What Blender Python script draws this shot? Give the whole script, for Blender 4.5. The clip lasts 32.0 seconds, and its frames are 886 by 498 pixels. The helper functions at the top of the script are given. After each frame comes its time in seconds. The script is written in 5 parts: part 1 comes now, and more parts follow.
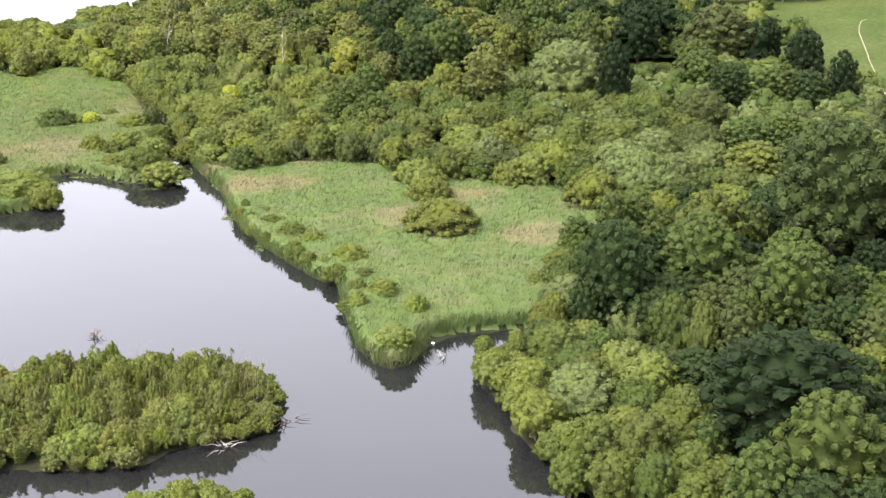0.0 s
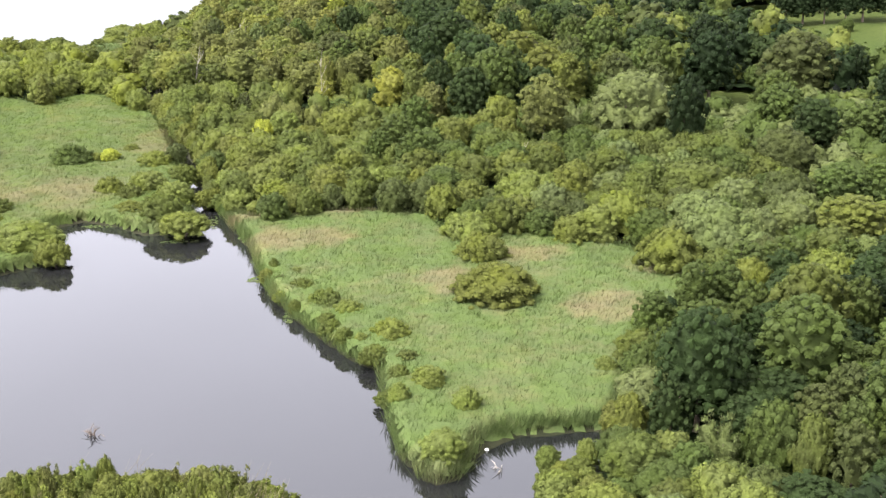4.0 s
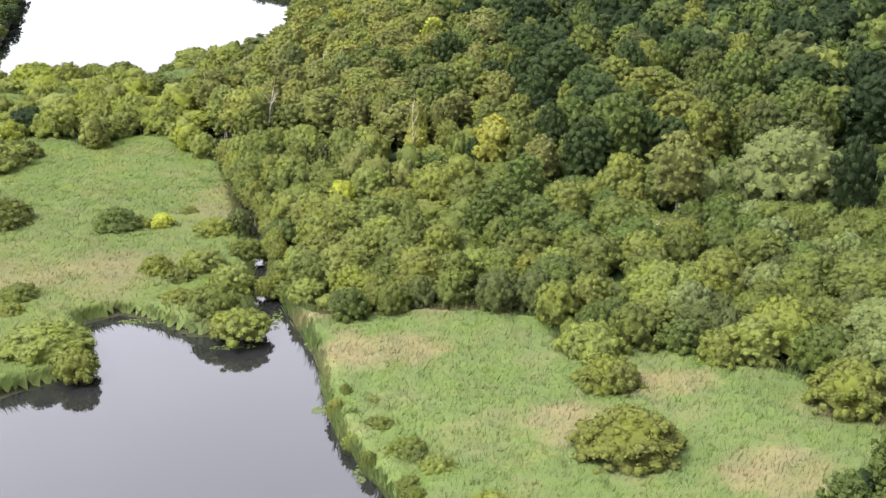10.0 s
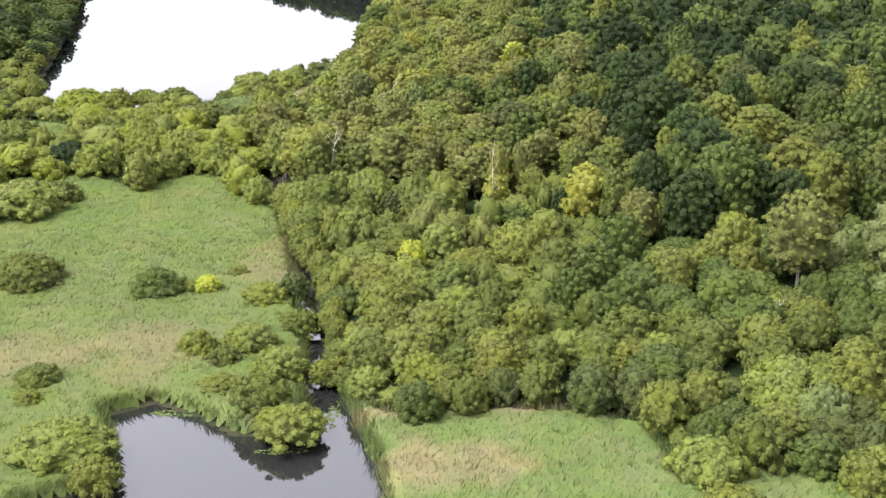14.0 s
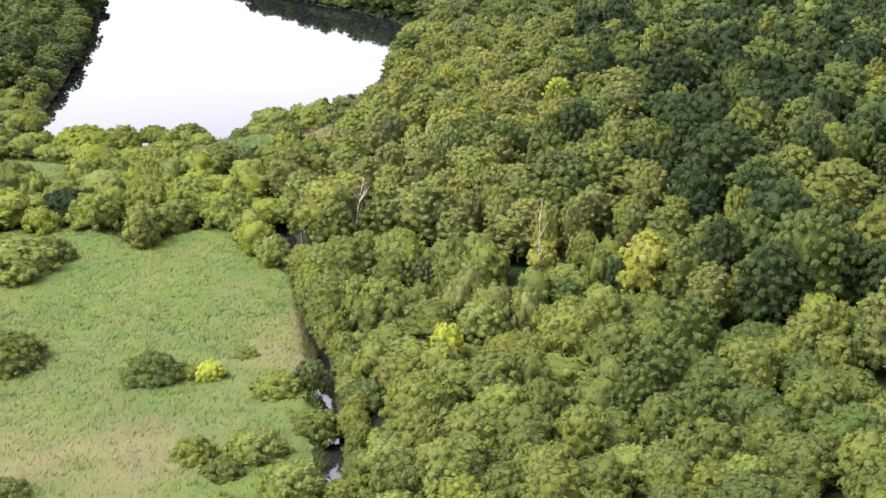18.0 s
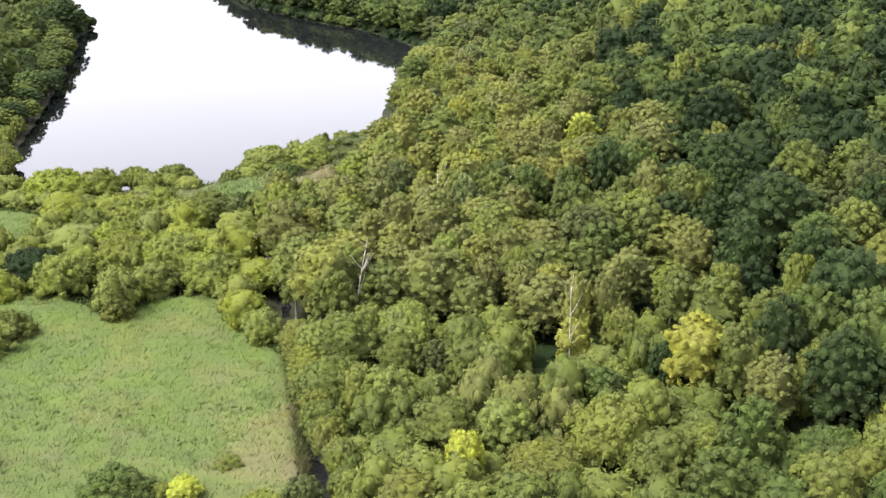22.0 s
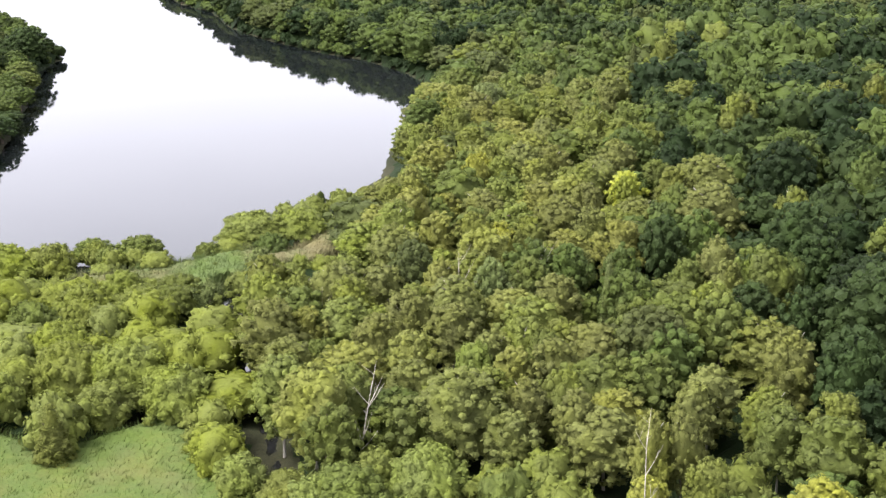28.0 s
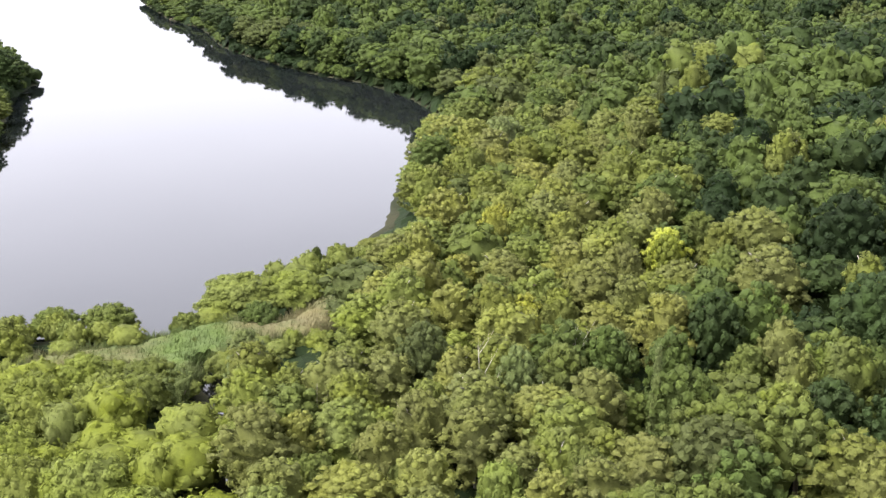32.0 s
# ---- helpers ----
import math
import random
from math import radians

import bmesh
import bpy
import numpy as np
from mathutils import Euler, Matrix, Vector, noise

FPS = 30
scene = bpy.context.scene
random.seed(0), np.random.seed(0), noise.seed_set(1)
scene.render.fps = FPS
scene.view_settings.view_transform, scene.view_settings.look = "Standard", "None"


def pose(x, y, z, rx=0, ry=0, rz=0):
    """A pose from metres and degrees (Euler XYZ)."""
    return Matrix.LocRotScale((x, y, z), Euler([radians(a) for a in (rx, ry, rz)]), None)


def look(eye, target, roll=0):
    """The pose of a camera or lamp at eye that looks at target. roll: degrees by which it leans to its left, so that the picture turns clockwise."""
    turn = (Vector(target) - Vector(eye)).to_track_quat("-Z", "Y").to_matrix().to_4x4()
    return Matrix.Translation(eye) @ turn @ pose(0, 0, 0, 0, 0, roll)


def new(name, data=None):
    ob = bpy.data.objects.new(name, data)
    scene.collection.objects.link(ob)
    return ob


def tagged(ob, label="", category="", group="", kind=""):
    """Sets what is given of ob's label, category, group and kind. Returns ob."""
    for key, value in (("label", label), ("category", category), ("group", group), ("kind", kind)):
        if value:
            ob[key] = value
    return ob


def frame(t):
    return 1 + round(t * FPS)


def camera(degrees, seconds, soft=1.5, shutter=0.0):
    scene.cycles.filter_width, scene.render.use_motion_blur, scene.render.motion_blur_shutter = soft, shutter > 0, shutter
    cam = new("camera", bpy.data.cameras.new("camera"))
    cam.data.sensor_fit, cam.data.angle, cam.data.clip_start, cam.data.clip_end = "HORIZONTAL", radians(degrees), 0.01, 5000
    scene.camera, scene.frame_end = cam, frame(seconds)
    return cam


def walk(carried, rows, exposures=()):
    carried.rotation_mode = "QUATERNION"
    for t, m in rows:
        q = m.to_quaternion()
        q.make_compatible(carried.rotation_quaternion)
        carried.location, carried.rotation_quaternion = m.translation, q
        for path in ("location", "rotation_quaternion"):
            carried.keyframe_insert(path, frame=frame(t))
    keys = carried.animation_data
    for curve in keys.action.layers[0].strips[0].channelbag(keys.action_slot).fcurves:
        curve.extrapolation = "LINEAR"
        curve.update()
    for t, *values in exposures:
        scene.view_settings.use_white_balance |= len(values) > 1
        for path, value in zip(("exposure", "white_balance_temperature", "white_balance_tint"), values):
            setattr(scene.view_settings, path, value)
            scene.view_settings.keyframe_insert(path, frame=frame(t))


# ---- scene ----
cam = camera(36.0, 32.0, 1.4)
PATH = [
    (0, (0.000, 0.000, 58.302), (8.602, 46.315, 41.540), 0.25),
    (0.5, (0.332, 2.813, 58.337), (8.717, 49.169, 41.582), 0.24),
    (1, (0.703, 5.612, 58.389), (8.788, 52.025, 41.641), 0.24),
    (1.5, (1.070, 8.423, 58.426), (8.976, 54.866, 41.677), 0.22),
    (2, (1.435, 11.282, 58.431), (9.258, 57.750, 41.713), 0.21),
    (2.5, (1.793, 14.171, 58.361), (9.534, 60.661, 41.664), 0.20),
    (3, (2.166, 17.133, 58.314), (9.741, 63.655, 41.633), 0.18),
    (3.5, (2.595, 20.166, 58.279), (9.910, 66.733, 41.607), 0.16),
    (5.5, (5.052, 32.777, 58.410), (10.834, 79.533, 41.663), 0.10),
    (6, (5.516, 35.862, 58.424), (10.959, 82.653, 41.661), 0.07),
    (6.5, (5.839, 38.905, 58.449), (10.992, 85.722, 41.667), 0.06),
    (7, (6.015, 41.958, 58.520), (10.925, 88.791, 41.711), 0.07),
    (7.5, (6.024, 45.052, 58.682), (10.724, 91.886, 41.816), 0.05),
    (8, (5.897, 48.156, 58.911), (10.420, 94.974, 41.952), -0.01),
    (8.5, (5.945, 51.174, 59.088), (10.243, 97.988, 42.061), -0.03),
    (9, (6.119, 54.178, 59.192), (10.156, 100.998, 42.114), -0.06),
    (9.5, (6.285, 57.170, 59.250), (10.055, 104.002, 42.147), -0.09),
    (10, (6.332, 60.191, 59.293), (9.845, 107.031, 42.159), -0.11),
    (10.5, (6.214, 63.187, 59.349), (9.503, 110.031, 42.178), -0.10),
    (11, (6.155, 66.204, 59.385), (9.151, 113.059, 42.193), -0.03),
    (11.5, (6.078, 69.219, 59.375), (8.797, 116.094, 42.190), -0.03),
    (12, (6.028, 72.246, 59.337), (8.491, 119.139, 42.163), -0.05),
    (12.5, (6.046, 75.243, 59.254), (8.209, 122.156, 42.092), -0.08),
    (13, (6.133, 78.249, 59.185), (7.916, 125.187, 42.049), -0.11),
    (13.5, (6.231, 81.246, 59.124), (7.631, 128.205, 42.010), -0.15),
    (14, (6.276, 84.219, 59.090), (7.300, 131.198, 42.004), -0.17),
    (14.5, (6.300, 87.157, 59.015), (6.938, 134.162, 41.983), -0.19),
    (15, (6.229, 90.051, 58.919), (6.511, 137.077, 41.934), -0.17),
    (15.5, (6.044, 92.834, 58.738), (6.102, 139.894, 41.847), -0.05),
    (17.5, (5.372, 104.338, 58.628), (5.466, 151.439, 41.849), 0.12),
    (18, (5.218, 107.252, 58.720), (5.311, 154.356, 41.948), 0.24),
    (18.5, (5.007, 110.192, 58.779), (5.110, 157.292, 42.000), 0.27),
    (19, (4.818, 113.175, 58.799), (4.920, 160.275, 42.019), 0.26),
    (19.5, (4.693, 116.106, 58.789), (4.769, 163.208, 42.014), 0.23),
    (20, (4.669, 118.912, 58.780), (4.695, 166.012, 41.998), 0.14),
    (20.5, (4.780, 121.566, 58.843), (4.681, 168.669, 42.071), 0.06),
    (21, (4.684, 124.200, 58.861), (4.556, 171.313, 42.118), 0.08),
    (21.5, (4.473, 127.007, 58.879), (4.356, 174.126, 42.154), 0.09),
    (22, (4.262, 129.873, 58.869), (4.152, 176.994, 42.148), 0.08),
    (22.5, (4.037, 132.783, 58.867), (3.945, 179.905, 42.150), 0.06),
    (23, (3.819, 135.686, 58.841), (3.732, 182.805, 42.114), 0.04),
    (23.5, (3.586, 138.603, 58.825), (3.508, 185.717, 42.083), 0.03),
    (24, (3.330, 141.541, 58.825), (3.268, 188.651, 42.073), 0.03),
    (24.5, (3.100, 144.459, 58.837), (3.042, 191.565, 42.073), 0.02),
    (25, (2.875, 147.448, 58.837), (2.831, 194.550, 42.063), 0.00),
    (25.5, (2.622, 150.338, 58.725), (2.590, 197.450, 41.979), 0.00),
    (27.5, (1.643, 160.987, 57.273), (1.674, 208.192, 40.791), -0.12),
    (28, (1.410, 163.816, 57.122), (1.453, 211.031, 40.669), -0.13),
    (28.5, (1.227, 166.773, 57.103), (1.275, 213.989, 40.650), -0.12),
    (29, (1.056, 169.738, 57.080), (1.104, 216.950, 40.615), -0.11),
    (29.5, (0.887, 172.686, 57.059), (0.933, 219.898, 40.596), -0.14),
    (30, (0.705, 175.645, 57.036), (0.754, 222.855, 40.567), -0.15),
    (30.5, (0.514, 178.528, 57.007), (0.557, 225.738, 40.538), -0.20),
    (31, (0.344, 181.318, 56.933), (0.378, 228.534, 40.482), -0.19),
    (31.5, (0.162, 184.139, 56.902), (0.196, 231.365, 40.478), -0.23),
    (32, (-0.000, 187.003, 56.946), (0.032, 234.228, 40.517), -0.25),
]
walk(cam, [(t, look(eye, target, roll)) for t, eye, target, roll in PATH])

# ---- world, sun ----
SUN_EL, SUN_AZ = radians(56), radians(248)
world = bpy.data.worlds.new("overcast_sky")
scene.world = world
world.use_nodes = True
wn, wl = world.node_tree.nodes, world.node_tree.links
sky = wn.new("ShaderNodeTexSky")
sky.sky_type, sky.sun_disc = "NISHITA", False
sky.sun_elevation, sky.sun_rotation = SUN_EL, SUN_AZ
sky.air_density, sky.dust_density, sky.ozone_density = 1.0, 4.0, 1.0
grey = wn.new("ShaderNodeHueSaturation")
grey.inputs["Saturation"].default_value = 0.16
grey.inputs["Value"].default_value = 1.0
wl.new(sky.outputs["Color"], grey.inputs["Color"])
cast = wn.new("ShaderNodeMix")
cast.data_type, cast.blend_type = "RGBA", "MULTIPLY"
cast.inputs["Factor"].default_value = 1.0
cast.inputs["B"].default_value = (1.0, 0.965, 1.04, 1)
wl.new(grey.outputs["Color"], cast.inputs["A"])
wl.new(cast.outputs["Result"], wn["Background"].inputs["Color"])
wn["Background"].inputs["Strength"].default_value = 0.15
sun = new("sun", bpy.data.lights.new("sun", "SUN"))
sun.data.energy, sun.data.angle, sun.data.color = 1.1, radians(30), (1.0, 0.97, 0.92)
sun.matrix_world = look((math.sin(SUN_AZ) * 50, math.cos(SUN_AZ) * 50, 50 * math.tan(SUN_EL)), (0, 0, 0))
scene.view_settings.exposure = 2.8


# ---- materials ----
def material(name):
    mat = bpy.data.materials.new(name)
    mat.use_nodes = True
    nt = mat.node_tree
    return mat, nt, nt.nodes["Principled BSDF"]


def node(nt, kind, **values):
    n = nt.nodes.new(kind)
    for key, value in values.items():
        n.inputs[key].default_value = value
    return n


def ramp(nt, src, stops):
    n = nt.nodes.new("ShaderNodeValToRGB")
    els = n.color_ramp.elements
    while len(els) < len(stops):
        els.new(0.5)
    for el, (pos, col) in zip(els, stops):
        el.position, el.color = pos, (*col, 1)
    nt.links.new(src, n.inputs["Fac"])
    return n


def foliage(name, base, hue=0.006, spread=0.13, gloss=0.6, through_=0.32, grainy=0.16, other=None):
    """Leaves: each plant and each leaf clump a little different, some light passing through."""
    mat, nt, bsdf = material(name)
    info = nt.nodes.new("ShaderNodeObjectInfo")
    geo = nt.nodes.new("ShaderNodeNewGeometry")
    big = node(nt, "ShaderNodeTexNoise", Scale=0.35, Detail=2.0)
    nt.links.new(geo.outputs["Position"], big.inputs["Vector"])
    hs = nt.nodes.new("ShaderNodeHueSaturation")
    hs.inputs["Color"].default_value = (*base, 1)

    def ranged(src, lo, hi):
        m = nt.nodes.new("ShaderNodeMapRange")
        m.inputs["To Min"].default_value, m.inputs["To Max"].default_value = lo, hi
        nt.links.new(src, m.inputs["Value"])
        return m.outputs["Result"]

    def times(a, b):
        m = nt.nodes.new("ShaderNodeMath")
        m.operation = "MULTIPLY"
        nt.links.new(a, m.inputs[0]), nt.links.new(b, m.inputs[1])
        return m.outputs["Value"]

    per_plant = ranged(info.outputs["Random"], 1 - spread * 0.5, 1 + spread * 0.5)
    per_leaf = ranged(geo.outputs["Random Per Island"], 1 - spread * 0.75, 1 + spread * 0.75)
    patch = ranged(big.outputs["Fac"], 0.86, 1.14)
    fine = node(nt, "ShaderNodeTexNoise", Scale=4.2, Detail=3.0, Roughness=0.65)
    nt.links.new(geo.outputs["Position"], fine.inputs["Vector"])
    grain = nt.nodes.new("ShaderNodeMapRange")
    for key, value in (("From Min", 0.3), ("From Max", 0.7), ("To Min", 1 - grainy), ("To Max", 1 + grainy)):
        grain.inputs[key].default_value = value
    nt.links.new(fine.outputs["Fac"], grain.inputs["Value"])
    nt.links.new(times(times(times(per_plant, per_leaf), patch), grain.outputs["Result"]), hs.inputs["Value"])
    nt.links.new(ranged(info.outputs["Random"], 0.5 - hue, 0.5 + hue), hs.inputs["Hue"])
    nt.links.new(ranged(big.outputs["Fac"], 0.77, 1.05), hs.inputs["Saturation"])
    if other:
        drift = node(nt, "ShaderNodeTexNoise", Scale=0.16, Detail=6.0, Roughness=0.72)
        nt.links.new(geo.outputs["Position"], drift.inputs["Vector"])
        dry = nt.nodes.new("ShaderNodeAttribute")
        dry.attribute_name = "dryness"
        add = nt.nodes.new("ShaderNodeMath")
        add.operation = "ADD"
        nt.links.new(dry.outputs["Fac"], add.inputs[0]), nt.links.new(drift.outputs["Fac"], add.inputs[1])
        nt.links.new(ramp(nt, add.outputs["Value"], [(0.47, base), (0.87, other)]).outputs["Color"], hs.inputs["Color"])
    bump = node(nt, "ShaderNodeBump", Strength=0.4, Distance=0.12)
    nt.links.new(fine.outputs["Fac"], bump.inputs["Height"])
    nt.links.new(bump.outputs["Normal"], bsdf.inputs["Normal"])
    nt.links.new(hs.outputs["Color"], bsdf.inputs["Base Color"])
    bsdf.inputs["Roughness"].default_value = gloss
    bsdf.inputs["Specular IOR Level"].default_value = 0.03
    trans = nt.nodes.new("ShaderNodeBsdfTranslucent")
    nt.links.new(hs.outputs["Color"], trans.inputs["Color"])
    mix = nt.nodes.new("ShaderNodeMixShader")
    mix.inputs["Fac"].default_value = through_
    nt.links.new(bsdf.outputs["BSDF"], mix.inputs[1])
    nt.links.new(trans.outputs["BSDF"], mix.inputs[2])
    nt.links.new(mix.outputs["Shader"], nt.nodes["Material Output"].inputs["Surface"])
    return mat


LEAF = {
    "olive": foliage("leaf_olive", (0.066, 0.0765, 0.012)),
    "mid": foliage("leaf_mid_green", (0.0385, 0.0546, 0.0105)),
    "deep": foliage("leaf_deep_green", (0.0192, 0.0312, 0.0082)),
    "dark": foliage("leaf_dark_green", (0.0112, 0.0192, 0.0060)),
    "muted": foliage("leaf_poplar_green", (0.0300, 0.0430, 0.0112)),
    "sage": foliage("leaf_soft_green", (0.051, 0.064, 0.0112)),
    "moss": foliage("leaf_moss_green", (0.0762, 0.0944, 0.0159)),
    "grey": foliage("leaf_grey_green", (0.0385, 0.0479, 0.0125)),
    "pale": foliage("leaf_silver_green", (0.069, 0.087, 0.024)),
    "yg": foliage("leaf_yellow_green", (0.0756, 0.0907, 0.0122)),
    "lime": foliage("leaf_light_green", (0.080, 0.096, 0.0085)),
    "bright": foliage("leaf_lime", (0.150, 0.168, 0.0100)),
    "yellow": foliage("leaf_turning_yellow", (0.118, 0.124, 0.0140)),
    "gold": foliage("leaf_golden_olive", (0.089, 0.096, 0.0163)),
    "brown": foliage("leaf_dusty_olive", (0.070, 0.078, 0.0170)),
}
REED = foliage("reed_green", (0.057, 0.083, 0.0205), hue=0.0, through_=0.3, spread=0.12, grainy=0.15, other=(0.106, 0.094, 0.042))
REED_WEST = foliage("reed_soft_green", (0.059, 0.083, 0.0190), hue=0.0, through_=0.3, spread=0.12, grainy=0.15, other=(0.098, 0.091, 0.038))
REED_LIME = foliage("reed_fresh_green", (0.060, 0.088, 0.0185), hue=0.0, through_=0.3, spread=0.12, grainy=0.15, other=(0.108, 0.103, 0.030))


def bark(name, dark, light, scale=6.0):
    mat, nt, bsdf = material(name)
    tc = nt.nodes.new("ShaderNodeTexCoord")
    mp = nt.nodes.new("ShaderNodeMapping")
    mp.inputs["Scale"].default_value = (1, 1, 0.25)
    n = node(nt, "ShaderNodeTexNoise", Scale=scale, Detail=6.0)
    nt.links.new(tc.outputs["Object"], mp.inputs["Vector"])
    nt.links.new(mp.outputs["Vector"], n.inputs["Vector"])
    nt.links.new(ramp(nt, n.outputs["Fac"], [(0.35, dark), (0.62, light)]).outputs["Color"], bsdf.inputs["Base Color"])
    b = node(nt, "ShaderNodeBump", Strength=0.6, Distance=0.03)
    nt.links.new(n.outputs["Fac"], b.inputs["Height"])
    nt.links.new(b.outputs["Normal"], bsdf.inputs["Normal"])
    bsdf.inputs["Roughness"].default_value = 0.9
    bsdf.inputs["Specular IOR Level"].default_value = 0.15
    return mat


BARK = bark("bark_brown", (0.05, 0.04, 0.03), (0.14, 0.11, 0.085))
BARK_BIRCH = bark("bark_birch", (0.10, 0.09, 0.075), (0.30, 0.28, 0.25), 3.0)
DEADWOOD = bark("dead_wood_bleached", (0.16, 0.145, 0.12), (0.30, 0.275, 0.24))
DRIFT = bark("wet_dark_twigs", (0.035, 0.03, 0.025), (0.11, 0.09, 0.075))


def soil():
    mat, nt, bsdf = material("marsh_soil")
    geo = nt.nodes.new("ShaderNodeNewGeometry")
    n1 = node(nt, "ShaderNodeTexNoise", Scale=0.12, Detail=5.0)
    n2 = node(nt, "ShaderNodeTexNoise", Scale=2.2, Detail=6.0, Roughness=0.7)
    for n in (n1, n2):
        nt.links.new(geo.outputs["Position"], n.inputs["Vector"])
    a = ramp(nt, n1.outputs["Fac"], [(0.35, (0.012, 0.015, 0.007)), (0.6, (0.022, 0.022, 0.012))])
    c = ramp(nt, n2.outputs["Fac"], [(0.3, (0.5, 0.5, 0.5)), (0.7, (1.3, 1.3, 1.2))])
    m = nt.nodes.new("ShaderNodeMix")
    m.data_type, m.blend_type = "RGBA", "MULTIPLY"
    m.inputs["Factor"].default_value = 1
    nt.links.new(a.outputs["Color"], m.inputs["A"])
    nt.links.new(c.outputs["Color"], m.inputs["B"])
    nt.links.new(m.outputs["Result"], bsdf.inputs["Base Color"])
    b = node(nt, "ShaderNodeBump", Strength=0.8, Distance=0.2)
    nt.links.new(n2.outputs["Fac"], b.inputs["Height"])
    nt.links.new(b.outputs["Normal"], bsdf.inputs["Normal"])
    bsdf.inputs["Roughness"].default_value = 0.95
    bsdf.inputs["Specular IOR Level"].default_value = 0.08
    return mat


def water_material(name, low, high, ior):
    mat, nt, bsdf = material(name)
    geo = nt.nodes.new("ShaderNodeNewGeometry")
    n = node(nt, "ShaderNodeTexNoise", Scale=0.05, Detail=3.0)
    nt.links.new(geo.outputs["Position"], n.inputs["Vector"])
    c = ramp(nt, n.outputs["Fac"], [(0.35, low), (0.65, high)])
    nt.links.new(c.outputs["Color"], bsdf.inputs["Base Color"])
    bsdf.inputs["Roughness"].default_value = 0.03
    bsdf.inputs["IOR"].default_value = ior
    r1 = node(nt, "ShaderNodeTexNoise", Scale=1.6, Detail=3.0)
    nt.links.new(geo.outputs["Position"], r1.inputs["Vector"])
    b = node(nt, "ShaderNodeBump", Strength=0.06, Distance=0.05)
    nt.links.new(r1.outputs["Fac"], b.inputs["Height"])
    nt.links.new(b.outputs["Normal"], bsdf.inputs["Normal"])
    return mat


def grass_material():
    mat, nt, bsdf = material("meadow_grass")
    geo = nt.nodes.new("ShaderNodeNewGeometry")
    n1 = node(nt, "ShaderNodeTexNoise", Scale=0.08, Detail=6.0)
    n2 = node(nt, "ShaderNodeTexNoise", Scale=1.1, Detail=5.0, Roughness=0.7)
    for n in (n1, n2):
        nt.links.new(geo.outputs["Position"], n.inputs["Vector"])
    a = ramp(nt, n1.outputs["Fac"], [(0.35, (0.028, 0.041, 0.0095)), (0.62, (0.041, 0.052, 0.0145))])
    c = ramp(nt, n2.outputs["Fac"], [(0.3, (0.6, 0.65, 0.6)), (0.7, (1.3, 1.25, 1.2))])
    m = nt.nodes.new("ShaderNodeMix")
    m.data_type, m.blend_type = "RGBA", "MULTIPLY"
    m.inputs["Factor"].default_value = 1
    nt.links.new(a.outputs["Color"], m.inputs["A"])
    nt.links.new(c.outputs["Color"], m.inputs["B"])
    nt.links.new(m.outputs["Result"], bsdf.inputs["Base Color"])
    b = node(nt, "ShaderNodeBump", Strength=0.9, Distance=0.3)
    nt.links.new(n2.outputs["Fac"], b.inputs["Height"])
    nt.links.new(b.outputs["Normal"], bsdf.inputs["Normal"])
    bsdf.inputs["Roughness"].default_value = 0.95
    bsdf.inputs["Specular IOR Level"].default_value = 0.05
    return mat


SOIL, GRASS = soil(), grass_material()
POND_WATER = water_material("turbid_pond_water", (0.0065, 0.0068, 0.0068), (0.0085, 0.0087, 0.009), 1.69)
LAKE_WATER = water_material("deep_lake_water", (0.003, 0.004, 0.004), (0.005, 0.006, 0.006), 1.36)
DRY_STEM = bark("dry_willow_stem", (0.10, 0.086, 0.048), (0.17, 0.148, 0.09), 2.0)
PATH_EARTH = bark("trodden_earth", (0.11, 0.10, 0.06), (0.16, 0.145, 0.09), 0.5)


# ---- plan: shorelines, metres ----
POND = [(-140, 60), (-140, 190), (-60, 184), (-28, 183), (-24, 185.5), (-20.5, 188), (-20, 193), (-23, 201), (-19, 203.5), (-15, 201), (-11, 197),
        (-5, 195), (-3, 196.5), (-5.0, 206), (-4.9, 210), (-6.2, 219), (-7.6, 231), (-9.7, 246), (-11.7, 258), (-13.6, 270), (-16.0, 282), (-19.6, 296),
        (-21.5, 304), (-25, 313), (-23.6, 314), (-20.4, 304), (-18.2, 294), (-14.7, 280), (-12.9, 270), (-10.9, 258), (-8.4, 246), (-5.6, 232), (-4.0, 219),
        (-1.8, 209), (1, 196), (3, 189), (4, 178.5), (5.5, 171)]
POND_EAST = [(7.5, 165), (10, 159), (12.5, 153.5), (15.5, 149), (15, 141), (15.2, 131), (17.5, 126), (20.5, 126.5), (23, 131.5), (27, 133.5), (36, 133.5),
             (37.5, 130.5), (33, 128), (27.5, 127), (26, 120), (27.5, 116), (27, 110), (29, 103.5), (31, 97), (37, 84), (44, 60)]
POND = POND + POND_EAST
BANK = [(4, 178.5), (5.5, 171), (7.5, 165), (10, 159), (12.5, 153.5), (15.5, 149), (15, 141)]
LAKE = [(-29, 321.5), (-26, 325), (-25, 333), (-20, 339), (-13, 346), (-8, 360), (-6.5, 382), (-4.5, 400), (-1.5, 413), (0, 421), (-6, 436), (-16, 450),
        (-25, 457), (-39, 473), (-49, 488), (-57, 511), (-67, 523), (-80, 552), (-110, 640), (-190, 640), (-150, 560), (-110, 500), (-79, 452), (-80.5, 436),
        (-77, 425), (-70, 383), (-65, 343), (-60, 323), (-51, 320), (-44, 321), (-35, 324)]
